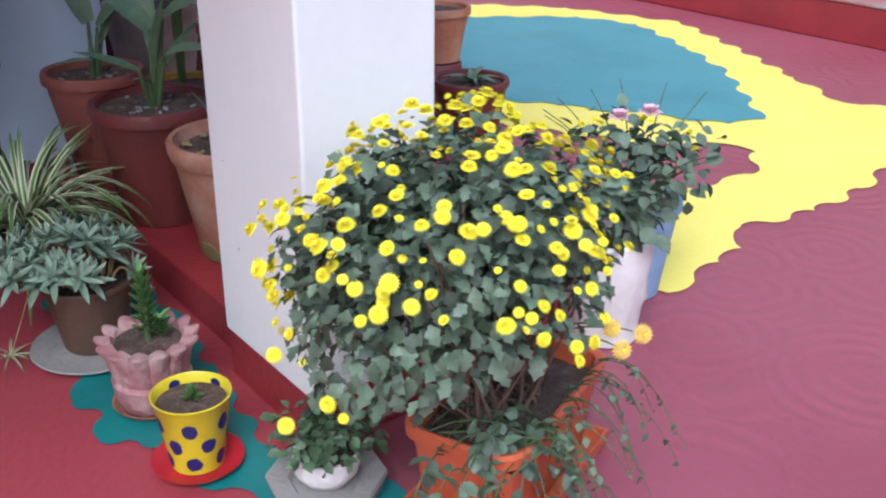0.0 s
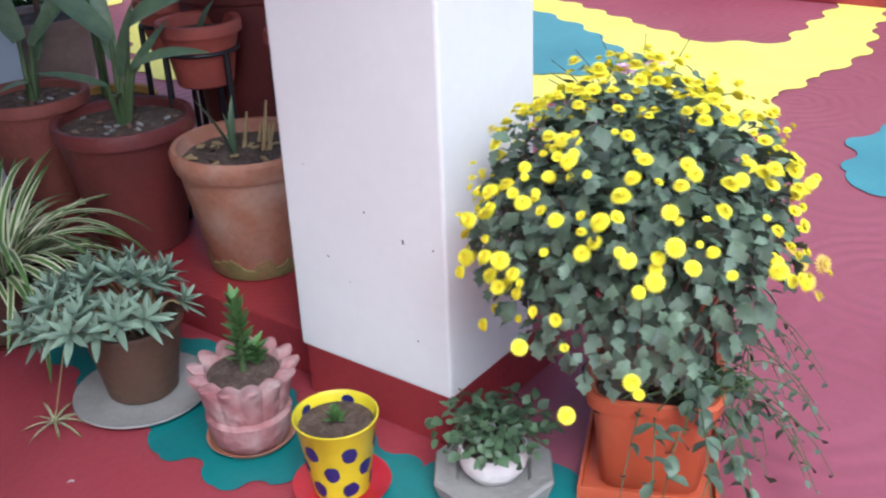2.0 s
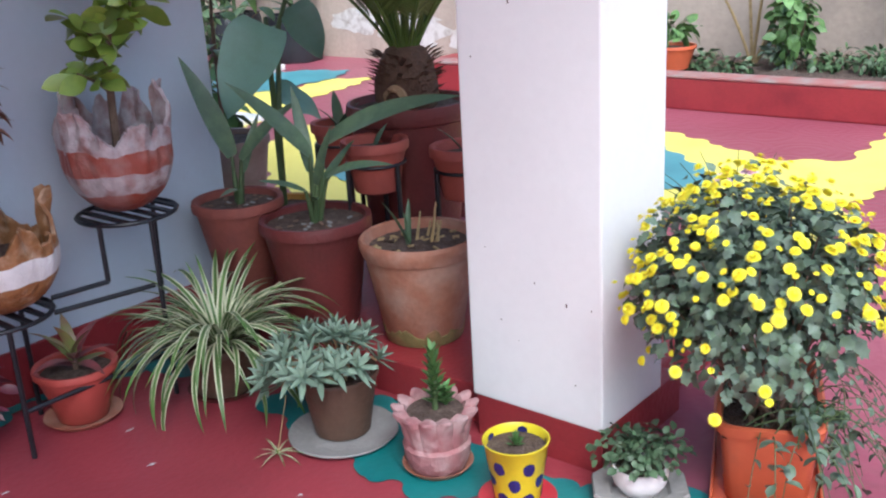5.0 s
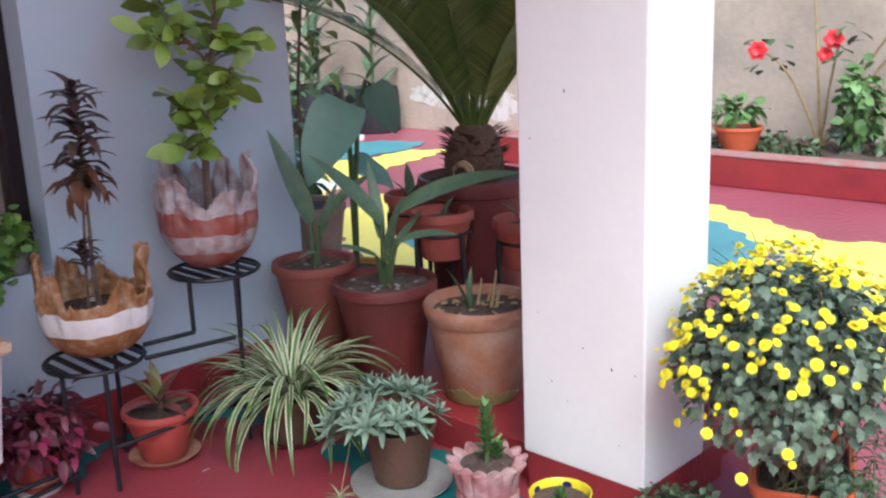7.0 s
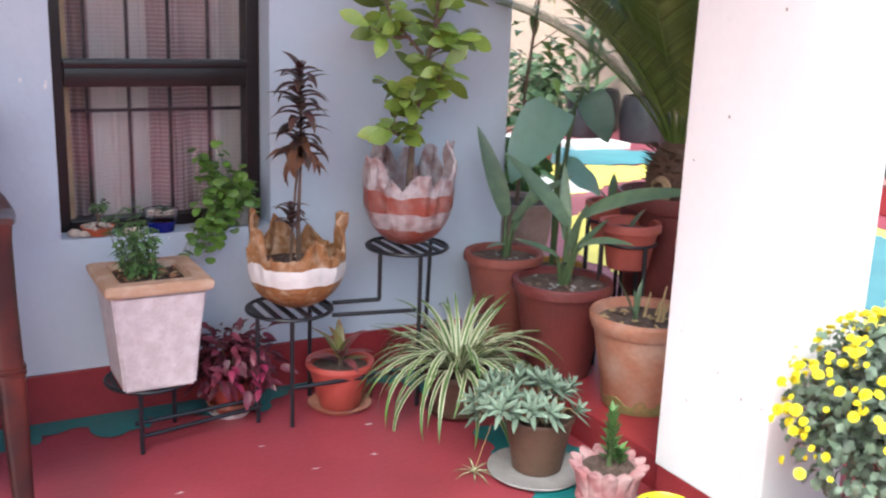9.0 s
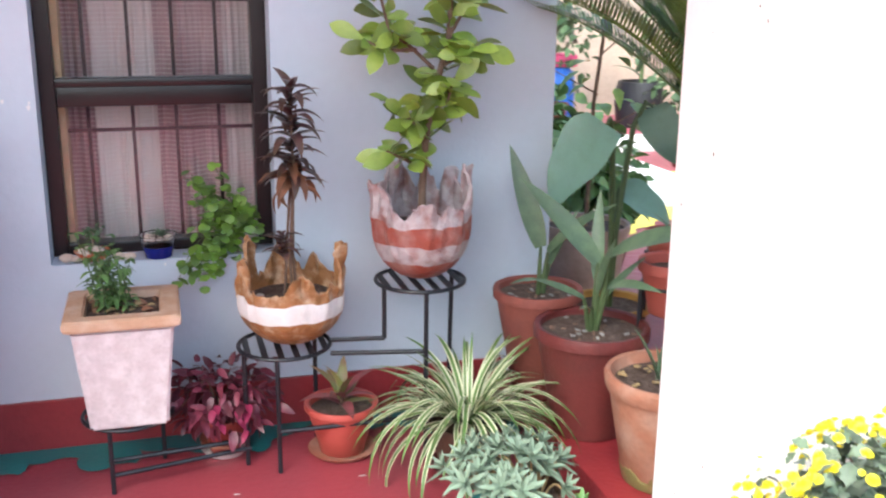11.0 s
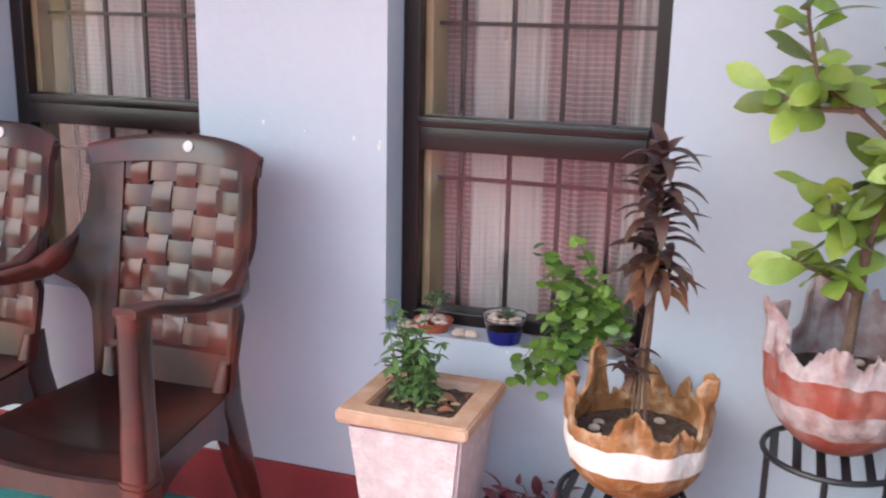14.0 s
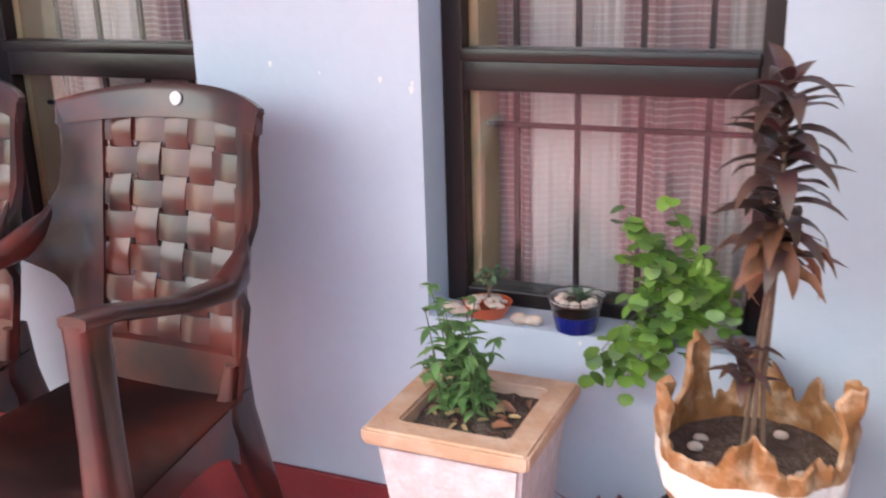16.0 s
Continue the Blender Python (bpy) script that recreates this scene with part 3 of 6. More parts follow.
structure("flower_bed", bm, SOIL, "dark uneven soil of the flower bed", "soil", True)
bm = bmesh.new()
box(bm, 7.05, -4.2, 0, 7.25, 10.6, 2.3)
structure("wall_east", bm, CONCRETE, "stained unpainted boundary wall", "wall")
bm = bmesh.new()
for y, z, w, h in ((7.15, 0.12, 0.55, 0.3), (6.6, 0.1, 0.25, 0.2), (7.8, 0.2, 0.4, 0.25)):
    pts = [bm.verts.new((7.047, y + w * math.cos(a) * (0.75 + 0.4 * noise.noise((a * 2, y, 0))), z + h * 0.5 + h * 0.6 * math.sin(a) * (0.8 + 0.4 * noise.noise((a * 2, 4, z))))) for a in [math.tau * k / 28 for k in range(28)]]
    bm.faces.new(pts)
structure("plaster_patch", bm, PATCH, "flaking white patches on the boundary wall", "wall")
bm = bmesh.new()
box(bm, WALL_END, 10.4, 0, 7.05, 10.6, 2.2)
structure("wall_far", bm, CONCRETE, "stained boundary wall across the courtyard", "wall")
bm = bmesh.new()
box(bm, -6.24, -4.2, 0, 7.05, -4.0, 1.6)
structure("wall_south", bm, CONCRETE, "stained boundary wall behind the yard", "wall")


# ---- windows ----
def window(name, x0, x1, label):
    y = WALL_Y + 0.095
    bm = bmesh.new()
    for a in ((x0, x0 + 0.042), (x1 - 0.042, x1)):
        box(bm, a[0], y, SILL, a[1], y + 0.07, HEAD, bevel=0.004)
    box(bm, x0 + 0.042, y + 0.002, SILL, x1 - 0.042, y + 0.068, SILL + 0.032, bevel=0.004)
    box(bm, x0 + 0.042, y + 0.002, HEAD - 0.04, x1 - 0.042, y + 0.068, HEAD, bevel=0.004)
    win = structure(name, bm, FRAME, label, "window")
    bm = bmesh.new()
    box(bm, x0 + 0.043, y - 0.006, 0.952, x1 - 0.043, y + 0.055, 1.008, bevel=0.006)
    box(bm, x0 + 0.04, y - 0.014, 1.006, x1 - 0.04, y + 0.045, 1.03, bevel=0.006)
    part("mid_rail", bm, FRAME, win)
    for z0, z1 in ((SILL + 0.032, 0.952), (1.03, HEAD - 0.04)):
        bm = bmesh.new()
        box(bm, x0 + 0.042, y + 0.03, z0, x1 - 0.042, y + 0.034, z1)
        pane = part("pane", bm, GLASS, win, "clear reflecting pane", False)
        pane.visible_shadow = False
    n = 4
    for k in range(n):
        x = x0 + 0.116 + 0.12 * k
        bm = bmesh.new()
        box(bm, x - 0.005, y + 0.085, SILL, x + 0.005, y + 0.095, HEAD)
        part("grille_bar", bm, BAR, win, "", False)
    for z in (0.872, 1.233, 1.594):
        bm = bmesh.new()
        box(bm, x0, y + 0.078, z, x1, y + 0.0845, z + 0.010)
        part("grille_bar", bm, BAR, win, "", False)
    bm = bmesh.new()
    box(bm, x0 + 0.042, y + 0.036, SILL + 0.032, x0 + 0.06, y + 0.14, HEAD - 0.04)
    part("jamb", bm, CREAM, win, "cream painted inner jamb", False)
    return win


window("window_1", *W1, "dark brown wooden window with a mid rail, iron grille and curtains")
window("window_2", *W2, "dark brown wooden window behind the plastic chairs")


def curtain(x0, x1, y, material, label, seed, folds):
    r, bm = random.Random(seed), bmesh.new()
    n = 90
    rows = []
    for z in (0.4, 0.8, 1.2, 1.6, 2.0):
        rows.append([bm.verts.new((x0 + (x1 - x0) * i / n, y + 0.018 * math.sin(i / n * folds * math.tau + seed) + 0.012 * noise.noise((i * 0.2, z * 2, seed)), z)) for i in range(n + 1)])
    for a, b in zip(rows, rows[1:]):
        for i in range(n):
            bm.faces.new((a[i], a[i + 1], b[i + 1], b[i]))
    ob = part("curtain", bm, material, None)
    return tagged(ob, label, "curtain", "window curtains")


for w in (W1, W2):
    span = w[1] - w[0]
    for k in range(4):
        a = w[0] - 0.06 + (span + 0.12) * k / 4
        curtain(a, a + (span + 0.12) / 4 + 0.01, WALL_Y + 0.235 + 0.006 * (k % 2), (CURTAIN2, CURTAIN)[k % 2], ("mauve patterned curtain panel hanging in folds", "pale beige curtain panel hanging in folds")[k % 2], k * 3 + 1, 1.6)


# ---- chairs ----
def loft(bm, loops, close=True):
    """A skin over loops of points of equal count, capped at both ends."""
    rows = [[bm.verts.new(p) for p in l] for l in loops]
    for a, b in zip(rows, rows[1:]):
        for k in range(len(a) if close else len(a) - 1):
            bm.faces.new((a[k], a[(k + 1) % len(a)], b[(k + 1) % len(a)], b[k]))
    bm.faces.new(rows[0]), bm.faces.new(rows[-1])
    return bm


def between(table, q):
    """The row of a table of tuples at q, its first column, eased from row to row."""
    for a, b in zip(table, table[1:]):
        if q <= b[0]:
            f_ = max(0.0, (q - a[0]) / (b[0] - a[0]))
            f_ = f_ * f_ * (3 - 2 * f_)
            return [u + (v - u) * f_ for u, v in zip(a, b)]
    return list(table[-1])


def rounded(cx, cy, z, hx, hy, n=16, power=0.45):
    """An upright post's section: a rounded rectangle."""
    return [(cx + hx * math.copysign(abs(math.cos(a)) ** power, math.cos(a)), cy + hy * math.copysign(abs(math.sin(a)) ** power, math.sin(a)), z) for a in [math.tau * (k + 0.5) / n for k in range(n)]]


def armchair(at, turn, label):
    """A moulded plastic armchair with a back woven of broad flat straps; the front looks along -y."""
    ch = thing("plastic_armchair", at, label, "chair", "veranda chairs", turn)
    ch.scale = (1.0, 1.0, 1.012)

    def back_y(x, z):
        return 0.135 + 0.235 * (z - 0.46) - 0.9 * x * x * max(0.0, min(1.0, (z - 0.42) / 0.5))

    # seat: a shallow dished sheet with a rolled front edge
    bm = bmesh.new()
    n = 14
    grid = []
    for i in range(n + 1):
        row = []
        for j in range(n + 1):
            u, v = i / n * 2 - 1, j / n
            hw = 0.165 + 0.055 * (1 - v)
            z = 0.432 - 0.022 * (1 - u * u) * math.sin(math.pi * v) - 0.045 * max(0, 0.14 - v) / 0.14 + 0.012 * v
            row.append(bm.verts.new((u * hw, -0.27 + 0.43 * v - 0.02 * (1 - u * u) * (1 - v), z)))
        grid.append(row)
    for i in range(n):
        for j in range(n):
            bm.faces.new((grid[i][j], grid[i + 1][j], grid[i + 1][j + 1], grid[i][j + 1]))
    bmesh.ops.solidify(bm, geom=bm.faces[:], thickness=0.012)
    part("seat", bm, CHAIR, ch)
    # the front apron: a curved skirt, arched between the legs
    bm = bmesh.new()
    loops = []
    for k in range(17):
        u = k / 16 * 2 - 1
        y, low = -0.277 - 0.02 * (1 - u * u), 0.36 - 0.055 * abs(u) ** 3
        loops.append([(u * 0.2, y, 0.405), (u * 0.2, y + 0.012, 0.408), (u * 0.2, y + 0.016, low), (u * 0.2, y + 0.004, low)])
    part("front_apron", loft(bm, loops), CHAIR, ch)
    for s in (-1, 1):
        bm = bmesh.new()
        loops = []
        for k in range(15):
            q = k / 14
            y, x = -0.25 + 0.36 * q, s * (0.21 - 0.055 * q)
            low = 0.372 - 0.06 * abs(2 * q - 1) ** 3
            loops.append([(x - 0.006, y, 0.428), (x + 0.006, y, 0.428), (x + 0.008, y, low), (x - 0.004, y, low)])
        part("side_apron", loft(bm, loops), CHAIR, ch)
        # front leg and arm post in one upright, with a double bead at the seat
        post = ((0.0, 0.222, -0.285, 0.020, 0.022), (0.30, 0.215, -0.272, 0.027, 0.030), (0.40, 0.213, -0.268, 0.029, 0.032), (0.55, 0.212, -0.264, 0.025, 0.028), (0.70, 0.212, -0.262, 0.023, 0.028), (0.735, 0.212, -0.258, 0.026, 0.032))
        part("front_leg", loft(bmesh.new(), [rounded(s * x, y, z, hx, hy) for z, x, y, hx, hy in [between(post, 0.735 * k / 24) for k in range(25)]]), CHAIR, ch)
        for z in (0.408, 0.42):
            bm = bmesh.new()
            loop_tube(bm, [Vector(p) for p in rounded(s * 0.2128, -0.2675, z, 0.0298, 0.0325)], 0.0032, 6)
            part("bead", bm, CHAIR, ch)
        rear = ((0.0, 0.150, 0.262, 0.017, 0.024), (0.2, 0.143, 0.200, 0.021, 0.034), (0.40, 0.142, 0.132, 0.024, 0.046), (0.50, 0.152, 0.140, 0.012, 0.026))
        part("rear_leg", loft(bmesh.new(), [rounded(s * x, y, z, hx, hy) for z, x, y, hx, hy in [between(rear, 0.5 * k / 16) for k in range(17)]]), CHAIR, ch)
        # armrest: leaves the back high up, sweeps out to the elbow and dips forward to the post
        way = ((0.0, 0.214, 0.118, 0.752, 0.004, 0.012), (0.12, 0.222, 0.098, 0.728, 0.010, 0.024), (0.30, 0.236, 0.062, 0.706, 0.020, 0.028), (0.42, 0.243, 0.005, 0.692, 0.027, 0.017), (0.62, 0.235, -0.10, 0.702, 0.025, 0.012), (0.85, 0.219, -0.225, 0.732, 0.025, 0.011), (1.0, 0.213, -0.288, 0.738, 0.025, 0.010))
        loops = []
        for k in range(31):
            _, x, y, z, hw, ht = between(way, k / 30)
            loops.append([(s * (x + hw * math.copysign(abs(math.cos(a)) ** 0.6, math.cos(a))), y + 0.15 * ht * math.sin(a), z + ht * math.copysign(abs(math.sin(a)) ** 0.6, math.sin(a))) for a in [math.tau * (j + 0.5) / 14 for j in range(14)]])
        part("armrest", loft(bmesh.new(), loops), CHAIR, ch)
        # side wing of the back, broad, curling forward along its outer edge
        wing = ((0.44, 0.150, 0.176), (0.58, 0.146, 0.190), (0.645, 0.146, 0.206), (0.695, 0.147, 0.243), (0.74, 0.148, 0.230), (0.80, 0.148, 0.213), (0.88, 0.150, 0.207), (0.955, 0.152, 0.222))
        loops = []
        for k in range(25):
            z, xi, xo = between(wing, 0.44 + 0.515 * k / 24)
            front, rearw = [], []
            for j in range(7):
                f_ = j / 6
                x = xi + (xo - xi) * f_
                y = back_y(x, z) - (0.026 + 0.085 * math.exp(-((z - 0.695) / 0.055) ** 2)) * f_ ** 2.2
                front.append((s * x, y - 0.008, z - 0.018 * f_ * (k == 24)))
                rearw.append((s * (x + 0.004 * (j == 6)), y + 0.007, z - 0.018 * f_ * (k == 24)))
            loops.append(front + rearw[::-1])
        part("back_post", loft(bmesh.new(), loops), CHAIR, ch)
    loops = []
    for k in range(21):
        u = k / 20 * 2 - 1
        x, zt, zb = u * 0.219, 0.974 - 0.026 * abs(u) ** 2.4, 0.915 - 0.012 * u * u
        y0, y1 = back_y(x, zb) - 0.022 * abs(u) ** 2.2, back_y(x, zt) - 0.022 * abs(u) ** 2.2
        loops.append([(x, y0 - 0.010, zb), (x, y1 - 0.014, zt - 0.012), (x, y1 - 0.006, zt), (x, y1 + 0.010, zt - 0.004), (x, y0 + 0.008, zb)])
    part("top_rail", loft(bmesh.new(), loops), CHAIR, ch)
    loops = []
    for k in range(13):
        x = (k / 12 * 2 - 1) * 0.158
        loops.append([(x, back_y(x, z) + dy, z) for z, dy in ((0.43, -0.01), (0.512, -0.010), (0.520, 0.0), (0.512, 0.008), (0.43, 0.008))])
    part("lower_rail", loft(bmesh.new(), loops), CHAIR, ch)
    # straps: uprights and cross bands that pass over and under each other
    cols, levels, z0, z1 = 5, 7, 0.515, 0.922
    pitch = 0.298 / cols
    for c in range(cols):
        x = -0.149 + pitch * (c + 0.5)
        loops = []
        for k in range(levels * 6 + 1):
            q = k / 6
            z = z0 + (z1 - z0) * q / levels
            out = -0.0045 * math.cos(math.pi * (q - 0.5 + c))
            loops.append([(x + dx * 0.0255, back_y(x, z) + out + dy * 0.002 + 0.002 * abs(dx), z) for dx, dy in ((-1, -1), (0, -1.6), (1, -1), (1, 1), (-1, 1))])
        part("strap", loft(bmesh.new(), loops), CHAIR, ch)
    for l in range(levels):
        z = z0 + (z1 - z0) * (l + 0.5) / levels
        loops = []
        for k in range(cols * 6 + 1):
            c = k / 6 - 0.5
            x = -0.149 + pitch * (c + 0.5)
            out = 0.0045 * math.cos(math.pi * (l + c))
            loops.append([(x, back_y(x, z + dz * 0.0235) + out + dy * 0.002, z + dz * 0.0235) for dy, dz in ((-1, -1), (-1.6, 0), (-1, 1), (1, 1), (1, -1))])
        part("strap", loft(bmesh.new(), loops), CHAIR, ch)
    badge = part("sticker", lathe([(0.011, 0), (0.013, 0.001), (0.012, 0.003)], 20), BADGE, ch, "round pale sticker")
    badge.matrix_basis = pose(0.004, back_y(0, 0.948) - 0.012, 0.948, 80)
    return ch


armchair((0.487, 3.45, 0), 0.0, "dark marbled maroon plastic armchair with a woven-strap back")
armchair((-0.045, 3.452, 0), -1.0, "dark marbled maroon plastic armchair standing beside its twin")


# ---- the tiered iron stand and what it carries ----
def ring_top(owner, x, y, z, r):
    bm = bmesh.new()
    hoop(bm, (x, y, z), r, 0.006)
    part("ring", bm, IRON, owner)
    n = 6
    for k in range(n):
        q = -r + 2 * r * (k + 0.5) / n
        h = math.sqrt(r * r - q * q)
        bm = bmesh.new()
        box(bm, x + q - 0.008, y - h, z - 0.003, x + q + 0.008, y + h, z + 0.003)
        part("slat", bm, IRON, owner, "", False)


stand = thing("plant_stand", (0, 0, 0), "black wrought-iron plant stand with three round tiers", "plant stand")
R1, R2, R3 = (1.505, 3.65, 0.325), (1.89, 3.65, 0.482), (1.085, 3.63, 0.177)
for (x, y, z), r in ((R1, 0.125), (R2, 0.125), (R3, 0.115)):
    ring_top(stand, x, y, z, r)
for a, b in (((1.39, 3.60, 0.325), (1.39, 3.60, 0)), ((1.47, 3.53, 0.325), (1.47, 3.53, 0)), ((1.60, 3.73, 0.325), (1.60, 3.73, 0)), ((1.875, 3.526, 0.482), (1.875, 3.526, 0)), ((1.995, 3.69, 0.482), (1.995, 3.72, 0)),
             ((1.775, 3.60, 0.482), (1.775, 3.60, 0.335)), ((1.775, 3.60, 0.335), (1.63, 3.62, 0.335)), ((1.625, 3.61, 0.30), (1.88, 3.56, 0.30)), ((1.88, 3.528, 0.12), (1.47, 3.53, 0.12)), ((1.39, 3.60, 0.075), (1.03, 3.56, 0.075)),
             ((1.04, 3.525, 0.177), (1.04, 3.525, 0)), ((1.17, 3.70, 0.177), (1.17, 3.70, 0)), ((1.04, 3.527, 0.05), (1.40, 3.60, 0.05))):
    bm = tube(bmesh.new(), [a, b], 0.0065, None, 8)
    part("rod", bm, IRON, stand)


def cloth_pot(at, r, h, colours, bands, label, seed, crest, low=0.70):
    """A bowl shaped of stiffened cloth: a round belly in painted bands and a torn, fluted rim; crest: (angle, half width, height) of its flaps."""
    owner = thing("cloth_planter", at, label, "flower pot")
    seg = 144
    rr = random.Random(seed)

    def top(a):
        v = 0.0
        for c, w, hh in crest:
            d = abs((a - c + math.pi) % math.tau - math.pi) / w
            if d < 1:
                v = max(v, hh * min(1.0, 1.9 * (1 - d)) * (1 - 0.12 * d))
        return v

    def skin(lo, hi, material, name, inner=False):
        bm = bmesh.new()
        rows = []
        steps = 10
        for k in range(steps + 1):
            row = []
            for i in range(seg):
                a = math.tau * i / seg
                q = lo + (hi - lo) * k / steps
                edge = 0.012 * noise.noise((math.cos(a) * 3, math.sin(a) * 3, seed + q))
                rim = h * (low + top(a) + 0.10 * noise.noise((math.cos(a) * 6, math.sin(a) * 6, seed)) + 0.05 * noise.noise((math.cos(a) * 19, math.sin(a) * 19, seed)))
                z = (h * q if q < 0.6 else h * 0.6 + (rim - h * 0.6) * (q - 0.6) / 0.4) + (edge if 0.05 < q < 0.99 else 0) * (0.6 if q < 0.6 else 0)
                f_ = z / h
                base = r * (math.sqrt(max(0.0, 1 - (1 - min(f_, 0.55) / 0.55) ** 2)) * 0.97 + 0.03) if f_ < 0.55 else r * (1.0 - 0.03 * (f_ - 0.55))
                flute = 1 + (0.03 * math.sin(a * 9 + seed) + 0.03 * (abs(math.sin(a * 11.5 + seed * 2 + 2 * noise.noise((a, f_ * 3, seed)))) - 0.5) * max(0.2, min(1, f_ * 1.5)) + 0.05 * noise.noise((math.cos(a) * 4, math.sin(a) * 4, seed))) * min(1, f_ * 1.2)
                curl = 1 + 0.30 * max(0, f_ - 0.6) * (0.6 * math.sin(a * 17 + seed) + noise.noise((math.cos(a) * 9, math.sin(a) * 9, f_ * 4 + seed)))
                rad = base * flute * curl - (0.009 if inner else 0)
                row.append(bm.verts.new((rad * math.cos(a), rad * math.sin(a), z + (0.002 if inner and q == 0 else 0))))
            rows.append(row)
        for a_, b_ in zip(rows, rows[1:]):
            for i in range(seg):
                bm.faces.new((a_[i], a_[(i + 1) % seg], b_[(i + 1) % seg], b_[i]))
        return bm

    edges = (0.0, *bands, 1.0)
    for lo, hi, mm, nm in zip(edges, edges[1:], colours, ("foot", "band", "collar", "rim")):
        bm = skin(lo, hi, mm, nm)
        if lo == 0.0:
            bm.faces.new([v for v in bm.verts][:seg])
        part(nm, bm, mm, owner)
    bm = skin(0.45, 1.0, colours[-1], "lining", True)
    part("lining", bm, colours[-1], owner)
    # the rolled, torn lip that joins both skins
    outer, inn = skin(0.9, 1.0, None, ""), skin(0.9, 1.0, None, "", True)
    bm = bmesh.new()
    oa, ia = [v.co.copy() for v in outer.verts][-seg:], [v.co.copy() for v in inn.verts][-seg:]
    outer.free(), inn.free()
    o = [bm.verts.new(v) for v in oa]
    l = [bm.verts.new((p + q) / 2 + Vector((0, 0, 0.004))) for p, q in zip(oa, ia)]
    i_ = [bm.verts.new(v) for v in ia]
    for a_, b_ in ((o, l), (l, i_)):
        for k in range(seg):
            bm.faces.new((a_[k], a_[(k + 1) % seg], b_[(k + 1) % seg], b_[k]))
    part("lip", bm, colours[-1], owner)
    part("soil", disc(r * 0.93, h * 0.56, 36, 0.012, seed), SOIL, owner, "dry brown soil")
    for k in range(5):
        a = rr.uniform(0, math.tau)
        bm = bmesh.new()
        bmesh.ops.create_icosphere(bm, subdivisions=2, radius=rr.uniform(0.007, 0.013))
        st = part("stone", bm, PEBBLE, owner)
        st.matrix_basis = Matrix.Translation((r * 0.6 * math.cos(a), r * 0.6 * math.sin(a), h * 0.57)) @ Matrix.Diagonal((1.2, 1, 0.7, 1))
    return owner


coco1 = cloth_pot((1.528, 3.655, 0.330), 0.142, 0.225, (TANCLOTH, WHITEPAINT, TANCLOTH), (0.40, 0.66), "ochre and white draped-cloth bowl planter with a bronze dracaena", 11,
                  ((-0.2, 0.26, 0.50), (-1.5, 0.36, 0.22), (-2.85, 0.30, 0.38), (2.45, 0.26, 0.48), (1.6, 0.40, 0.30), (0.9, 0.28, 0.18), (-0.8, 0.2, 0.04)), 0.73)
coco2 = cloth_pot((1.893, 3.655, 0.488), 0.136, 0.262, (BRICKRED, SILVER, BRICKRED, SILVER), (0.24, 0.44, 0.68), "brick red and silver draped-cloth bowl planter with a leafy tree", 23,
                  ((-0.25, 0.38, 0.44), (0.55, 0.35, 0.36), (1.86, 0.42, 0.44), (-2.9, 0.42, 0.30), (2.7, 0.3, 0.22), (-1.75, 0.36, 0.13), (-1.1, 0.3, 0.09), (1.2, 0.3, 0.25)), 0.76)

# bronze dracaena
STRAPS = [blade_mesh("leaf", DRAC, length=0.118, width=0.036, bend=b, fold=0.4, shape="lance", steps=6, lift=0.3) for b in (0.8, 1.3, 1.9)]
DRY = [blade_mesh("leaf", DRACDRY, length=0.12, width=0.034, bend=b, fold=0.6, shape="lance", steps=6, lift=0.4, wave=0.3) for b in (1.2, 2.2)]
bm = bmesh.new()
for k, (dx, dy) in enumerate(((0.012, 0.0), (-0.012, 0.008), (0.0, -0.012))):
    tube(bm, [(dx * 1.3, dy, 0.12), (dx * 0.7, dy * 0.7, 0.25), (0.01 + dx * 0.5, dy * 0.5, 0.40 + 0.1 * (k == 0)), (0.012, 0, 0.46 + 0.2 * (k == 0))], 0.0042, 0.0034)
part("stem", bm, BARK, coco1)
r = random.Random(3)
for k in range(50):
    z = 0.44 + 0.26 * (k / 50) ** 0.9
    s = 0.86 - 0.3 * max(0, k / 50 - 0.6)
    place("leaf", STRAPS[k % 3], aim((0.012, 0, z), k * 2.4, 0.25 + 0.9 * max(0, k / 50 - 0.55) + r.uniform(-0.2, 0.2), r.uniform(-0.2, 0.2), s), coco1)
for k in range(14):
    place("leaf", DRY[k % 2], aim((0.012, 0, 0.42 + 0.012 * k * 0.5), k * 2.4 + 1, r.uniform(-0.5, 0.35), r.uniform(-0.4, 0.4), r.uniform(0.7, 1.05)), coco1)
for k in range(16):
    place("leaf", STRAPS[k % 3], aim((-0.02, -0.01, 0.24 + 0.07 * k / 16), k * 2.4, 0.5, 0, 0.55), coco1)

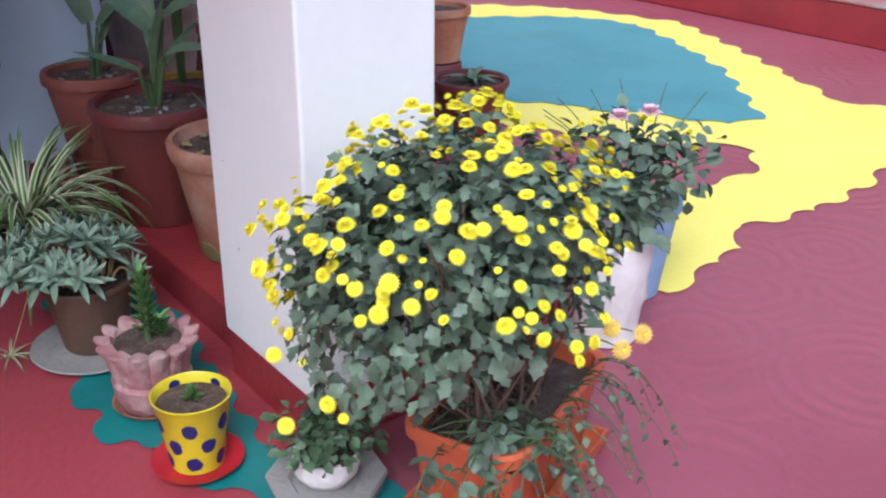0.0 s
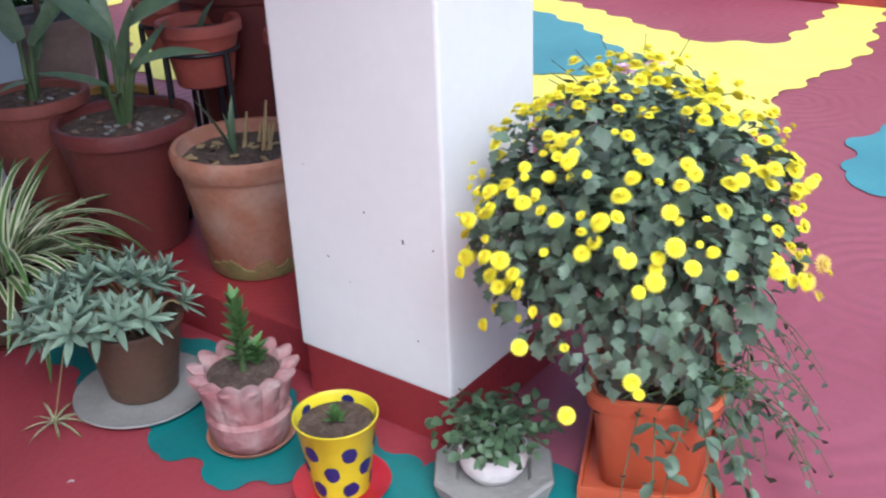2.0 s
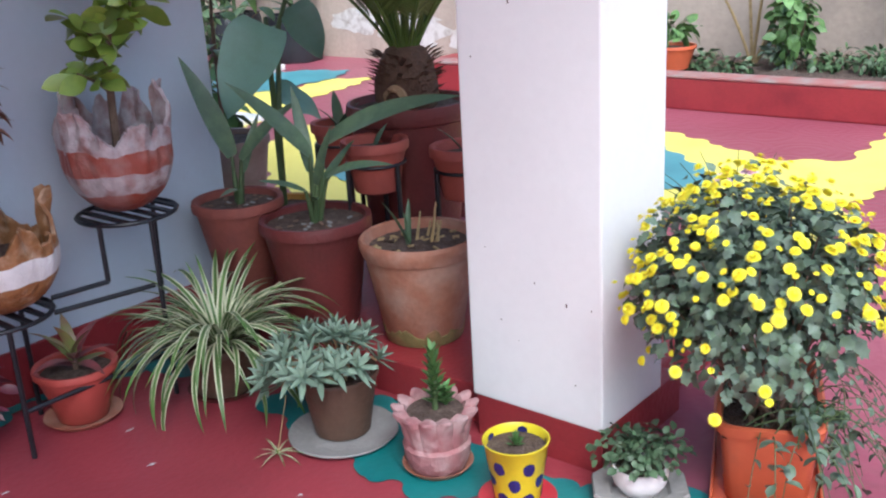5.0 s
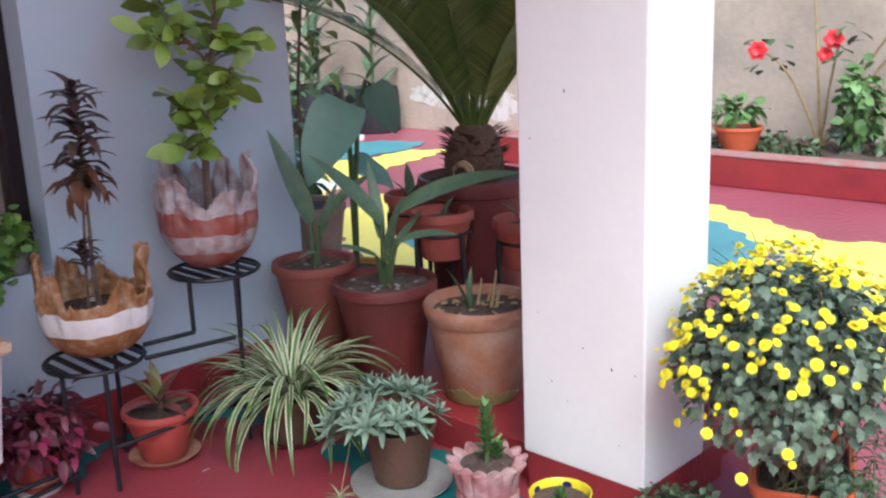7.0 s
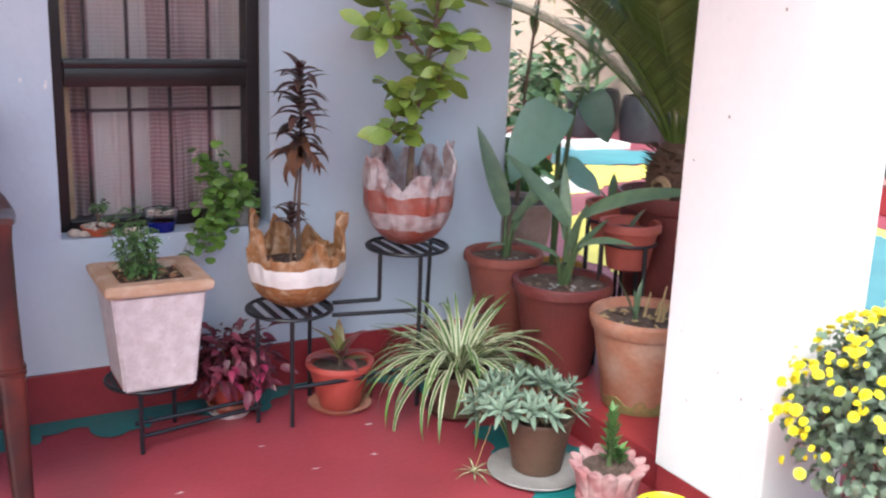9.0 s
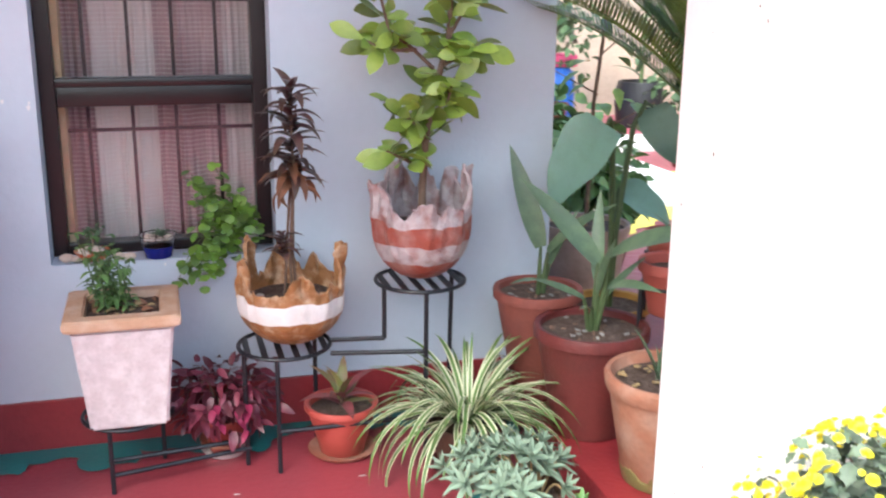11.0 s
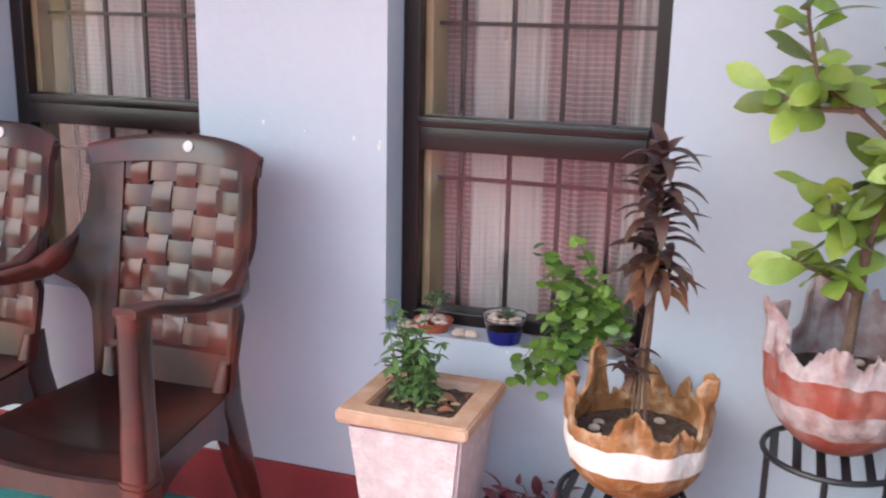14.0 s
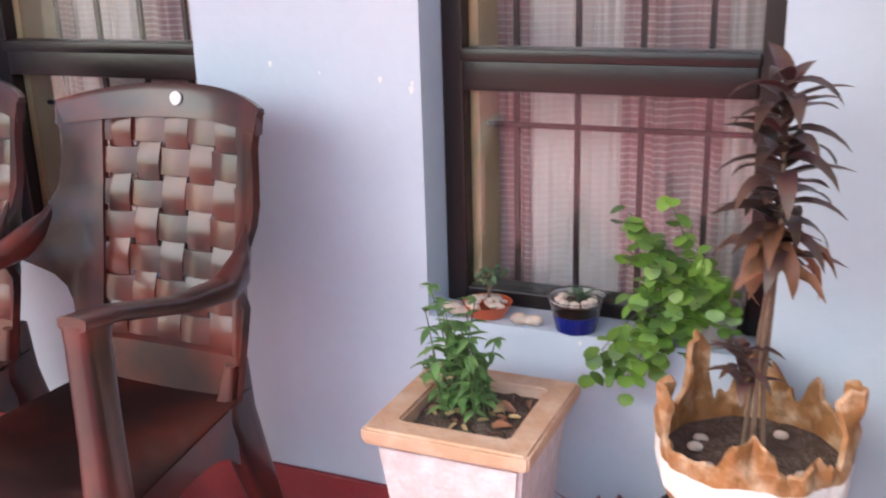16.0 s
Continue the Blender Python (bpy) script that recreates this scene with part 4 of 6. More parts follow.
# leafy tree
OBO = [blade_mesh("leaf", TREELEAF, length=0.118, width=0.052, bend=b, fold=0.12, shape="obovate", steps=7, lift=0.2) for b in (0.3, 0.7, 1.2)]
OBY = [blade_mesh("leaf", TREEYOUNG, length=0.085, width=0.042, bend=b, fold=0.2, shape="obovate", steps=6, lift=0.2) for b in (0.4, 0.9)]
limbs = [[(0, 0, 0.12), (0.004, 0.0, 0.26), (0.012, 0.0, 0.38), (0.03, -0.01, 0.5), (0.075, 0.0, 0.66), (0.085, 0, 0.86), (0.09, 0, 1.05)],
         [(0.03, -0.01, 0.58), (-0.04, -0.03, 0.64), (-0.10, -0.05, 0.68), (-0.125, -0.05, 0.78), (-0.135, -0.04, 0.9)],
         [(0.012, 0, 0.40), (-0.03, -0.03, 0.44), (-0.09, -0.05, 0.49)],
         [(0.01, 0, 0.30), (-0.05, -0.04, 0.34), (-0.11, -0.06, 0.37)],
         [(0.075, 0.0, 0.66), (0.12, -0.02, 0.75), (0.13, -0.03, 0.86)],
         [(0.02, 0, 0.45), (0.06, -0.05, 0.50), (0.07, -0.07, 0.56)],
         [(0.05, 0, 0.58), (0.10, -0.03, 0.615), (0.15, -0.04, 0.64)],
         [(-0.02, -0.02, 0.63), (-0.11, -0.05, 0.63), (-0.17, -0.06, 0.66)]]
bm = bmesh.new()
for k, l in enumerate(limbs):
    tube(bm, l, 0.0115 if k == 0 else 0.0055, 0.006 if k == 0 else 0.003)
part("trunk", bm, BARK, coco2)
r = random.Random(9)
for li, l in enumerate(limbs):
    pts = [Vector(p) for p in l]
    count = (84, 34, 20, 20, 20, 16, 15, 18)[li]
    for k in range(count):
        q = (0.33 if li == 0 else 0.3) + (0.67 if li == 0 else 0.7) * (k + r.random()) / count
        s = q * (len(pts) - 1)
        i = min(int(s), len(pts) - 2)
        p = pts[i].lerp(pts[i + 1], s - i)
        young = r.random() < 0.3
        az = k * 2.4 + r.uniform(-0.4, 0.4)
        if p.y + 0.1 * math.sin(az) > 0.11:
            az = -az
        el = r.uniform(-0.3, 0.8)
        d = Vector((math.cos(az) * math.cos(el), math.sin(az) * math.cos(el), math.sin(el)))
        place("leaf", r.choice(OBY if young else OBO), face(p, d, (r.gauss(0, 0.7), -0.6 + r.gauss(0, 0.7), 0.7), r.uniform(0.62, 1.02)), coco2)

# square planter
sq = thing("square_planter", (1.0925, 3.61, 0.184), "rough whitish square cement planter with a tan rim and herbs", "flower pot", "", 0)
bm = bmesh.new()
m = [[bm.verts.new((sx * h_, sy * h_, z)) for sx, sy in ((-1, -1), (1, -1), (1, 1), (-1, 1))] for z, h_ in ((0.0, 0.096), (0.09, 0.104), (0.18, 0.113), (0.274, 0.123))]
for a, b in zip(m, m[1:]):
    for k in range(4):
        bm.faces.new((a[k], a[(k + 1) % 4], b[(k + 1) % 4], b[k]))
bm.faces.new(m[0]), bm.faces.new(m[-1])
bmesh.ops.bevel(bm, geom=bm.edges[:], offset=0.007, segments=2, affect="EDGES")
part("body", bm, PINKWHITE, sq)
bm = bmesh.new()
m = [[bm.verts.new((sx * h_, sy * h_, z)) for sx, sy in ((-1, -1), (1, -1), (1, 1), (-1, 1))] for z, h_ in ((0.275, 0.12), (0.275, 0.136), (0.293, 0.142), (0.306, 0.138), (0.306, 0.092), (0.280, 0.088))]
for a, b in zip(m, m[1:]):
    for k in range(4):
        bm.faces.new((a[k], a[(k + 1) % 4], b[(k + 1) % 4], b[k]))
bmesh.ops.bevel(bm, geom=bm.edges[:], offset=0.004, segments=2, affect="EDGES")
part("rim", bm, TANRIM, sq, "worn tan rim")
bm = disc(0.122, 0.288, 32, 0.01, 4.0)
for v in bm.verts:
    v.co.x, v.co.y = max(-0.09, min(0.09, v.co.x)), max(-0.09, min(0.09, v.co.y))
part("soil", bm, SOIL, sq, "dry soil with leaf litter")
r = random.Random(21)
LITTER = blade_mesh("dry_leaf", DRACDRY, length=0.034, width=0.016, bend=0.9, fold=0.4, shape="lance", steps=4)
PALELITTER = blade_mesh("dry_leaf", STALK, length=0.028, width=0.011, bend=0.7, fold=0.4, shape="lance", steps=4)
for k in range(40):
    place("dry_leaf", (LITTER, PALELITTER)[k % 2], aim((r.uniform(-0.08, 0.08), r.uniform(-0.08, 0.08), 0.292 + 0.006 * r.random()), r.uniform(0, math.tau), r.uniform(-0.1, 0.5), r.uniform(-0.6, 0.6), r.uniform(0.6, 1.1)), sq)
bs, bl = bmesh.new(), bmesh.new()
for k in range(20):
    x, y = r.uniform(-0.07, 0.03), r.uniform(-0.06, 0.06)
    tip = Vector((x + r.uniform(-0.06, 0.05), y + r.uniform(-0.04, 0.03), 0.295 + r.uniform(0.07, 0.19)))
    pts = arc((x, y, 0.285), tip, 0.0, 5)
    tube(bs, pts, 0.0017, 0.0009, 5)
    for p in pts[1:]:
        for j in range(4):
            blade(bl, r.uniform(0.02, 0.036), r.uniform(0.010, 0.016), 0.5, 0.3, "lance", 3, aim(p, r.uniform(0, math.tau), r.uniform(-0.3, 0.5)))
tagged(part("stem", bs, GREENSTEM, sq), kind="stuff")
tagged(part("foliage", bl, HERB, sq, "bright green herb leaves"), kind="stuff")

# ---- things on the window sill ----
SZ = SILL + 0.001
dish = thing("bonsai_dish", (1.010, 3.885, SZ), "small orange bonsai dish filled with pale pebbles", "flower pot")
part("dish", lathe([(0.03, 0), (0.034, 0.001), (0.046, 0.024), (0.048, 0.026), (0.045, 0.026), (0.034, 0.012), (0.02, 0.011)], 32), ORANGE, dish)
r = random.Random(4)
for k in range(34):
    a, q = r.uniform(0, math.tau), 0.04 * math.sqrt(r.random())
    bm = bmesh.new()
    bmesh.ops.create_icosphere(bm, subdivisions=1, radius=r.uniform(0.005, 0.009))
    st = part("pebble", bm, PEBBLE, dish)
    st.matrix_basis = Matrix.Translation((q * math.cos(a), q * math.sin(a), 0.024 + 0.012 * (1 - q / 0.04))) @ Matrix.Rotation(a, 4, "Z") @ Matrix.Diagonal((1.4, 1, 0.7, 1))
bm = tube(bmesh.new(), [(0, 0, 0.02), (0.004, 0, 0.05), (-0.002, 0, 0.075)], 0.004, 0.002)
tube(bm, [(0.003, 0, 0.05), (0.02, 0.0, 0.072)], 0.002, 0.001)
part("trunk", bm, BARK, dish)
tagged(part("foliage", scatter_leaves(70, (0.004, 0, 0.082), (0.034, 0.03, 0.02), 0.014, 0.008, "obovate", -1, 0.9, seed=5), DARKLEAF, dish), kind="stuff")
bowl = thing("bowl_pot", (1.188, 3.868, SZ), "clear plastic bowl with a navy base and a small succulent", "flower pot")
part("bowl", lathe([(0.032, 0), (0.036, 0.002), (0.043, 0.034), (0.041, 0.034), (0.034, 0.004), (0.02, 0.0035)], 32), NAVY, bowl, "navy lower bowl")
part("sleeve", lathe([(0.0435, 0.0345), (0.05, 0.062), (0.053, 0.066), (0.049, 0.064), (0.042, 0.0345), (0.03, 0.0345)], 32), CLEAR, bowl, "clear plastic upper part")
part("soil", disc(0.045, 0.054, 20, 0.005, 3), SOIL, bowl)
for k in range(9):
    a = math.tau * k / 9
    bm = bmesh.new()
    bmesh.ops.create_icosphere(bm, subdivisions=1, radius=0.009)
    st = part("pebble", bm, PEBBLE, bowl)
    st.matrix_basis = Matrix.Translation((0.03 * math.cos(a), 0.03 * math.sin(a), 0.058)) @ Matrix.Diagonal((1.2, 1, 0.8, 1))
SM = blade_mesh("leaf", LILY, length=0.05, width=0.013, bend=0.5, fold=0.6, shape="lance", steps=4, lift=0.2)
for k in range(11):
    place("leaf", SM, aim((0.008, 0, 0.058), k * 2.4, 0.25 + 0.06 * k, 0, 0.7 + 0.04 * (k % 4)), bowl)
for k, (x, y, s) in enumerate(((0.945, 3.872, 0.017), (0.972, 3.864, 0.014), (1.083, 3.862, 0.015), (1.110, 3.863, 0.014))):
    bm = bmesh.new()
    bmesh.ops.create_icosphere(bm, subdivisions=3, radius=s)
    for v in bm.verts:
        v.co *= 1 + 0.12 * noise.noise(v.co * 60 + Vector((k, 0, 0)))
        v.co.x, v.co.z = v.co.x * 1.25, v.co.z * 0.72
    st = part("stone", bm, PEBBLE)
    st.location = (x, y, SZ + s * 0.66)
    tagged(st, "smooth pale pebble lying on the window sill", "stone", "sill stones")

trail = thing("trailing_plant", (1.428, 3.888, SZ), "grey pot of round-leaved creeper trailing over the sill", "plant")
part("pot", lathe(pot_profile(0.034, 0.045, 0.075, 0.012, 0.004, 0.005), 28), GREYCEM, trail)
part("soil", disc(0.04, 0.062, 18, 0.004, 2), SOIL, trail)
bl, bs = bmesh.new(), bmesh.new()
r = random.Random(31)
for k in range(30):
    out = Vector((r.uniform(-0.15, 0.03), r.uniform(-0.085, -0.02), r.uniform(-0.10, 0.21)))
    if k < 7:
        out = Vector((r.uniform(-0.20, -0.1), r.uniform(-0.10, -0.06), r.uniform(-0.13, -0.02)))
    pts = arc((0, -0.01, 0.07), out + Vector((0, 0, 0.06)), 0.05 if out.z < 0.06 else 0.0, 8)
    tube(bs, pts, 0.0016, 0.001, 5)
    for p in pts[2:]:
        for j in range(2):
            blade(bl, r.uniform(0.022, 0.036), r.uniform(0.022, 0.034), 0.5, 0.12, "round", 5, aim(p + Vector((r.uniform(-0.012, 0.012), r.uniform(-0.02, 0.0), r.uniform(-0.012, 0.012))), -math.pi / 2 + r.uniform(-1.2, 1.2), r.uniform(-0.9, 0.5)))
part("stem", bs, GREENSTEM, trail)
tagged(part("foliage", bl, ROUNDLEAF, trail, "round lime green leaves"), kind="stuff")

# ---- pots on the veranda floor ----
white_dish = saucer((1.335, 3.70, 0.0), 0.068, WHITEPAINT, "shallow white dish under a burgundy foliage pot")
burg = thing("burgundy_plant", (1.335, 3.70, 0.007), "bushy burgundy foliage plant in a small red pot", "plant")
pot(burg, 0.042, 0.062, 0.105, REDPLASTIC, 0.014, 0.005)
part("under_dish", lathe([(0.05, 0.022), (0.066, 0.03), (0.07, 0.04), (0.067, 0.04), (0.055, 0.03)], 32), TERRA, burg, "clipped-on clay tray")
bs = bmesh.new()
for k in range(16):
    a = k * 2.4
    tube(bs, arc((0.02 * math.cos(a), 0.02 * math.sin(a), 0.09), (0.13 * math.cos(a), 0.1 * math.sin(a), 0.10 + 0.16 * ((k * 7) % 10) / 10), 0.05, 5), 0.002, 0.001, 5)
part("stem", bs, BARK, burg)
tagged(part("foliage", scatter_leaves(330, (0.0, -0.02, 0.165), (0.155, 0.115, 0.125), 0.05, 0.022, "lance", -0.75, 0.65, 0.6, 4, seed=17, clip=lambda p: p.y > 0.1), BURG, burg, "burgundy lance-shaped leaves"), kind="stuff")
r = random.Random(3)
MG = blade_mesh("leaf", MAGENTA, length=0.042, width=0.02, bend=0.5, fold=0.25, shape="lance", steps=4)
for k in range(9):
    place("leaf", MG, aim((r.uniform(-0.04, 0.06), -0.13 + r.uniform(-0.01, 0.02), r.uniform(0.09, 0.2)), -1.5 + r.uniform(-0.8, 0.8), r.uniform(-0.6, 0.3)), burg)

saucer((1.655, 3.615, 0.0), 0.098, TERRA, "thin clay saucer under a coral red pot")
cord = thing("cordyline_pot", (1.655, 3.615, 0.006), "coral red plastic pot with a young red-green cordyline", "plant")
pot(cord, 0.062, 0.098, 0.148, REDPLASTIC, 0.02, 0.007)
CG = blade_mesh("leaf", shader("olive_leaf", (0.20, 0.22, 0.07), 0.45, 0.1, 12, 0.05, 60, second=(0.26, 0.13, 0.09), per_object=0.3), length=0.15, width=0.04, bend=0.6, fold=0.3, shape="lance", steps=6, lift=0.2)
CR = blade_mesh("leaf", shader("dusky_red_leaf", (0.24, 0.06, 0.07), 0.45, 0.1, 12, 0.05, 60, second=(0.11, 0.05, 0.04), per_object=0.3), length=0.15, width=0.042, bend=0.9, fold=0.3, shape="lance", steps=6, lift=0.2)
for k in range(13):
    place("leaf", CG if k % 3 == 0 or k > 8 else CR, aim((0, 0, 0.135 + 0.003 * k), k * 2.4, 0.15 + 0.085 * k, 0, 0.75 + 0.03 * (k % 5)), cord)
part("stem", tube(bmesh.new(), [(0, 0, 0.12), (0.002, 0, 0.18)], 0.008, 0.005), BARK, cord)

saucer((1.965, 3.43, 0.0), 0.10, TERRADARK, "low clay saucer under a spider plant")
spid = thing("spider_plant", (1.965, 3.43, 0.006), "large variegated spider plant in a brown clay pot", "plant")
pot(spid, 0.075, 0.10, 0.14, BROWNPOT, 0.02, 0.006)
SPS = [blade_mesh("leaf", SPIDER, length=l, width=0.018, bend=b, fold=0.35, shape="strap", steps=11, lift=0.15) for l, b in ((0.30, 1.4), (0.33, 1.9), (0.36, 2.3), (0.30, 0.9), (0.37, 2.6))]
r = random.Random(12)
for k in range(135):
    a = k * 2.39996
    q = k / 135
    place("leaf", SPS[r.randrange(5)], aim((0.03 * math.cos(a), 0.03 * math.sin(a), 0.13), a + r.uniform(-0.3, 0.3), 0.45 + 0.95 * q + r.uniform(-0.15, 0.15), r.uniform(-0.4, 0.4), r.uniform(0.72, 1.1)), spid)

stone_dish = part("stone_plate", lathe([(0.10, 0), (0.118, 0.003), (0.132, 0.013), (0.131, 0.017), (0.11, 0.012), (0.06, 0.0105)], 40, 0.015), GREYCEM)
stone_dish.location = (1.96, 2.985, 0.004)
tagged(stone_dish, "wide grey cement plate under a brown pot", "saucer")
suc = thing("ghost_plant", (1.965, 2.99, 0.016), "trailing grey-green rosette succulent in a mossy brown pot", "plant")
pot(suc, 0.066, 0.092, 0.155, BROWNPOT, 0.012, 0.004)
SL = blade_mesh("leaf", SUCC, length=0.058, width=0.0155, bend=-0.2, fold=0.45, shape="lance", steps=5, lift=-0.1)
bs = bmesh.new()
r = random.Random(44)
for k in range(40):
    a = k * 2.4
    q = math.sqrt((k + 0.5) / 40)
    tip = Vector((-0.03 - 0.02 * q + 0.15 * q * math.cos(a), 0.02 * q + 0.135 * q * math.sin(a), 0.235 - 0.055 * q * q + r.uniform(-0.02, 0.03)))
    if k in (22, 27, 31, 35, 38):
        tip = Vector((-0.085 - 0.03 * r.random(), 0.09 + 0.05 * r.random(), 0.12 + 0.06 * r.random()))
    tube(bs, arc((0.05 * q * math.cos(a), 0.05 * q * math.sin(a), 0.145), tip, 0.02, 4), 0.003, 0.0025, 5)
    tilt = Matrix.Translation(tip) @ Matrix.Rotation(a, 4, "Z") @ Matrix.Rotation(0.75 * q, 4, "Y")
    for j in range(13):
        place("leaf", SL, tilt @ aim((0, 0, 0.0012 * j), j * 2.4, 0.02 + 0.085 * j, 0, 1.0 - 0.035 * j), suc)
part("stem", bs, STALK, suc)

saucer((1.977, 2.705, 0.004), 0.080, TERRA, "thin clay saucer under a scalloped pink pot")
pk = thing("scalloped_pot", (1.977, 2.705, 0.009), "scalloped faded-pink cement pot with an upright succulent", "plant")


def scallop(a, q, rr, zz):
    s = abs(math.sin(a * 6.5))
    if 0.25 < q < 0.85:
        rr *= 1 + (0.03 if zz < 0.08 else 0.06) * (s ** 0.6 - 0.5)
    if zz > 0.135:
        zz -= 0.010 * (1 - s)
        rr *= 1 + (0.15 * s if q < 0.75 else 0.0)
    return rr, zz


part("pot", lathe([(0.058, 0), (0.064, 0.004), (0.072, 0.03), (0.075, 0.06), (0.069, 0.068), (0.074, 0.09), (0.08, 0.12), (0.083, 0.145), (0.082, 0.15), (0.066, 0.148), (0.062, 0.135), (0.055, 0.12)], 104, jag=scallop), PINKCEM, pk)
part("soil", disc(0.063, 0.136, 24, 0.004, 6), SOIL, pk)
US = blade_mesh("leaf", shader("jade_leaf", (0.09, 0.19, 0.055), 0.45, 0.1, 14, 0.05, 60, per_object=0.25), length=0.042, width=0.016, bend=-0.15, fold=0.6, shape="lance", steps=4, lift=0.1)
part("stem", tube(bmesh.new(), [(0, 0, 0.12), (0.004, 0.0, 0.2), (0.0, 0.004, 0.27)], 0.007, 0.005), GREENSTEM, pk)
for k in range(46):
    place("leaf", US, aim((0.002, 0.001, 0.145 + 0.125 * k / 46), k * 2.4, 0.35 + 0.6 * k / 46, 0, 1.0 - 0.3 * abs(k / 46 - 0.5)), pk)
for k in range(22):
    place("leaf", US, aim((0.022, -0.012, 0.14 + 0.04 * k / 22), k * 2.4, 0.4, 0, 0.75), pk)

ysauce = saucer((1.962, 2.478, 0.004), 0.082, SAUCERRED, "crimson plastic saucer under a polka-dot pot", 0.016)
cup = thing("polka_dot_pot", (1.962, 2.478, 0.0095), "yellow tumbler pot with navy polka dots and a tiny agave", "plant")
part("pot", lathe([(0.043, 0), (0.046, 0.002), (0.066, 0.136), (0.069, 0.139), (0.0695, 0.142), (0.067, 0.143), (0.0635, 0.138), (0.06, 0.115)], 44), CUPYELLOW, cup)
part("soil", disc(0.0615, 0.124, 24, 0.004, 9), SOIL, cup, "grey pebbly soil")
for row in range(3):
    for k in range(6):
        a = math.tau * (k + 0.5 * (row % 2)) / 6
        z = 0.026 + 0.037 * row
        rr = 0.046 + 0.02 * z / 0.136 + 0.0006
        bm = bmesh.new()
        ring = []
        for j in range(16):
            b = math.tau * j / 16
            s = 0.0135 * (1 + 0.22 * noise.noise((1.5 * math.cos(b), 1.5 * math.sin(b), row * 7 + k)))
            aa, zz = a + s * math.cos(b) / rr, z + s * 1.15 * math.sin(b)
            q = 0.0462 + (0.0198) * (zz - 0.002) / 0.134 + 0.0007
            ring.append(bm.verts.new((q * math.cos(aa), q * math.sin(aa), zz)))
        mid = bm.verts.new(((0.0462 + 0.0198 * (z - 0.002) / 0.134 + 0.0009) * math.cos(a), (0.0462 + 0.0198 * (z - 0.002) / 0.134 + 0.0009) * math.sin(a), z))
        for j in range(16):
            bm.faces.new((mid, ring[j], ring[(j + 1) % 16]))
        part("dot", bm, CUPBLUE, cup, "", False)
for k in range(5):
    a = 0.4 + math.tau * k / 5
    bm = bmesh.new()
    ring = []
    for j in range(12):
        b = math.tau * j / 12
        aa, zz = a + 0.011 * math.cos(b) / 0.06, 0.128 + 0.009 * math.sin(b)
        ring.append(bm.verts.new((0.0612 * math.cos(aa), 0.0612 * math.sin(aa), zz)))
    bm.faces.new(ring)
    part("dot", bm, CUPBLUE, cup, "", False)
for k in range(18):
    place("leaf", US, aim((0, 0, 0.122 + 0.0008 * k), k * 2.4, 0.2 + 0.06 * k, 0, 0.62), cup)

slab = thing("stone_dish", (2.103, 2.272, 0.0), "eight-sided grey cement dish on the teal paint", "dish", "", 12)
part("dish", lathe([(0.085, 0), (0.092, 0.004), (0.104, 0.04), (0.101, 0.047), (0.066, 0.040), (0.06, 0.030), (0.03, 0.029)], 8), GREYCEM, slab, smooth=False)
fern = thing("white_bowl_plant", (2.103, 2.272, 0.030), "round white-painted bowl with small dark fern leaves", "plant")
part("bowl", lathe([(0.032, 0), (0.036, 0.001), (0.054, 0.025), (0.058, 0.045), (0.055, 0.062), (0.051, 0.062), (0.05, 0.05), (0.04, 0.045)], 32, 0.02), WHITEPAINT, fern)
part("soil", disc(0.05, 0.054, 18, 0.004, 8), SOIL, fern)
tagged(part("foliage", scatter_leaves(340, (0, 0.0, 0.085), (0.098, 0.09, 0.055), 0.022, 0.015, "round", -0.12, 0.8, 0.6, 3, seed=8), islands(shader("small_fern_leaf", (0.065, 0.115, 0.055), 0.5, 0.12, 20, 0.1, 90, second=(0.09, 0.15, 0.08)), 0.35), fern, "small dark green leaflets"), kind="stuff")

# ---- chrysanthemum planter ----
PT = math.degrees(math.atan2(0.143, 0.343))
tray = thing("planter_tray", (2.372, 2.117, 0.004), "shallow orange plastic tray under the chrysanthemum planter", "tray", "", PT)
bm = box(bmesh.new(), -0.19, -0.105, 0, 0.19, 0.105, 0.006, bevel=0.003)
for x0, y0, x1, y1 in ((-0.195, -0.11, 0.195, -0.104), (-0.195, 0.104, 0.195, 0.11), (-0.195, -0.104, -0.189, 0.104), (0.189, -0.104, 0.195, 0.104)):
    box(bm, x0, y0, 0, x1, y1, 0.026, bevel=0.002)
part("tray_body", bm, ORANGE, tray)
mum = thing("chrysanthemum_planter", (2.372, 2.117, 0.011), "orange rectangular planter with a bushy yellow chrysanthemum", "plant", "", PT)
bm = bmesh.new()
L_, W_ = 0.165, 0.083
shape = ((L_ - 0.003, W_ - 0.003, 0.0), (L_, W_, 0.004), (L_ + 0.017, W_ + 0.015, 0.158), (L_ + 0.026, W_ + 0.024, 0.160), (L_ + 0.028, W_ + 0.026, 0.180), (L_ + 0.022, W_ + 0.020, 0.184), (L_ + 0.013, W_ + 0.011, 0.180), (L_ + 0.006, W_ + 0.004, 0.120))
m = []
for lx, wy, z in shape:
    ring = []
    for k in range(24):
        a = math.tau * (k + 0.5) / 24
        cx, cy = math.copysign(abs(math.cos(a)) ** 0.28, math.cos(a)), math.copysign(abs(math.sin(a)) ** 0.28, math.sin(a))
        ring.append(bm.verts.new((lx * cx, wy * cy, z)))
    m.append(ring)
for a, b in zip(m, m[1:]):
    for k in range(24):
        bm.faces.new((a[k], a[(k + 1) % 24], b[(k + 1) % 24], b[k]))
bm.faces.new(m[0]), bm.faces.new(m[-1])
part("planter", bm, ORANGE, mum)
bm = bmesh.new()
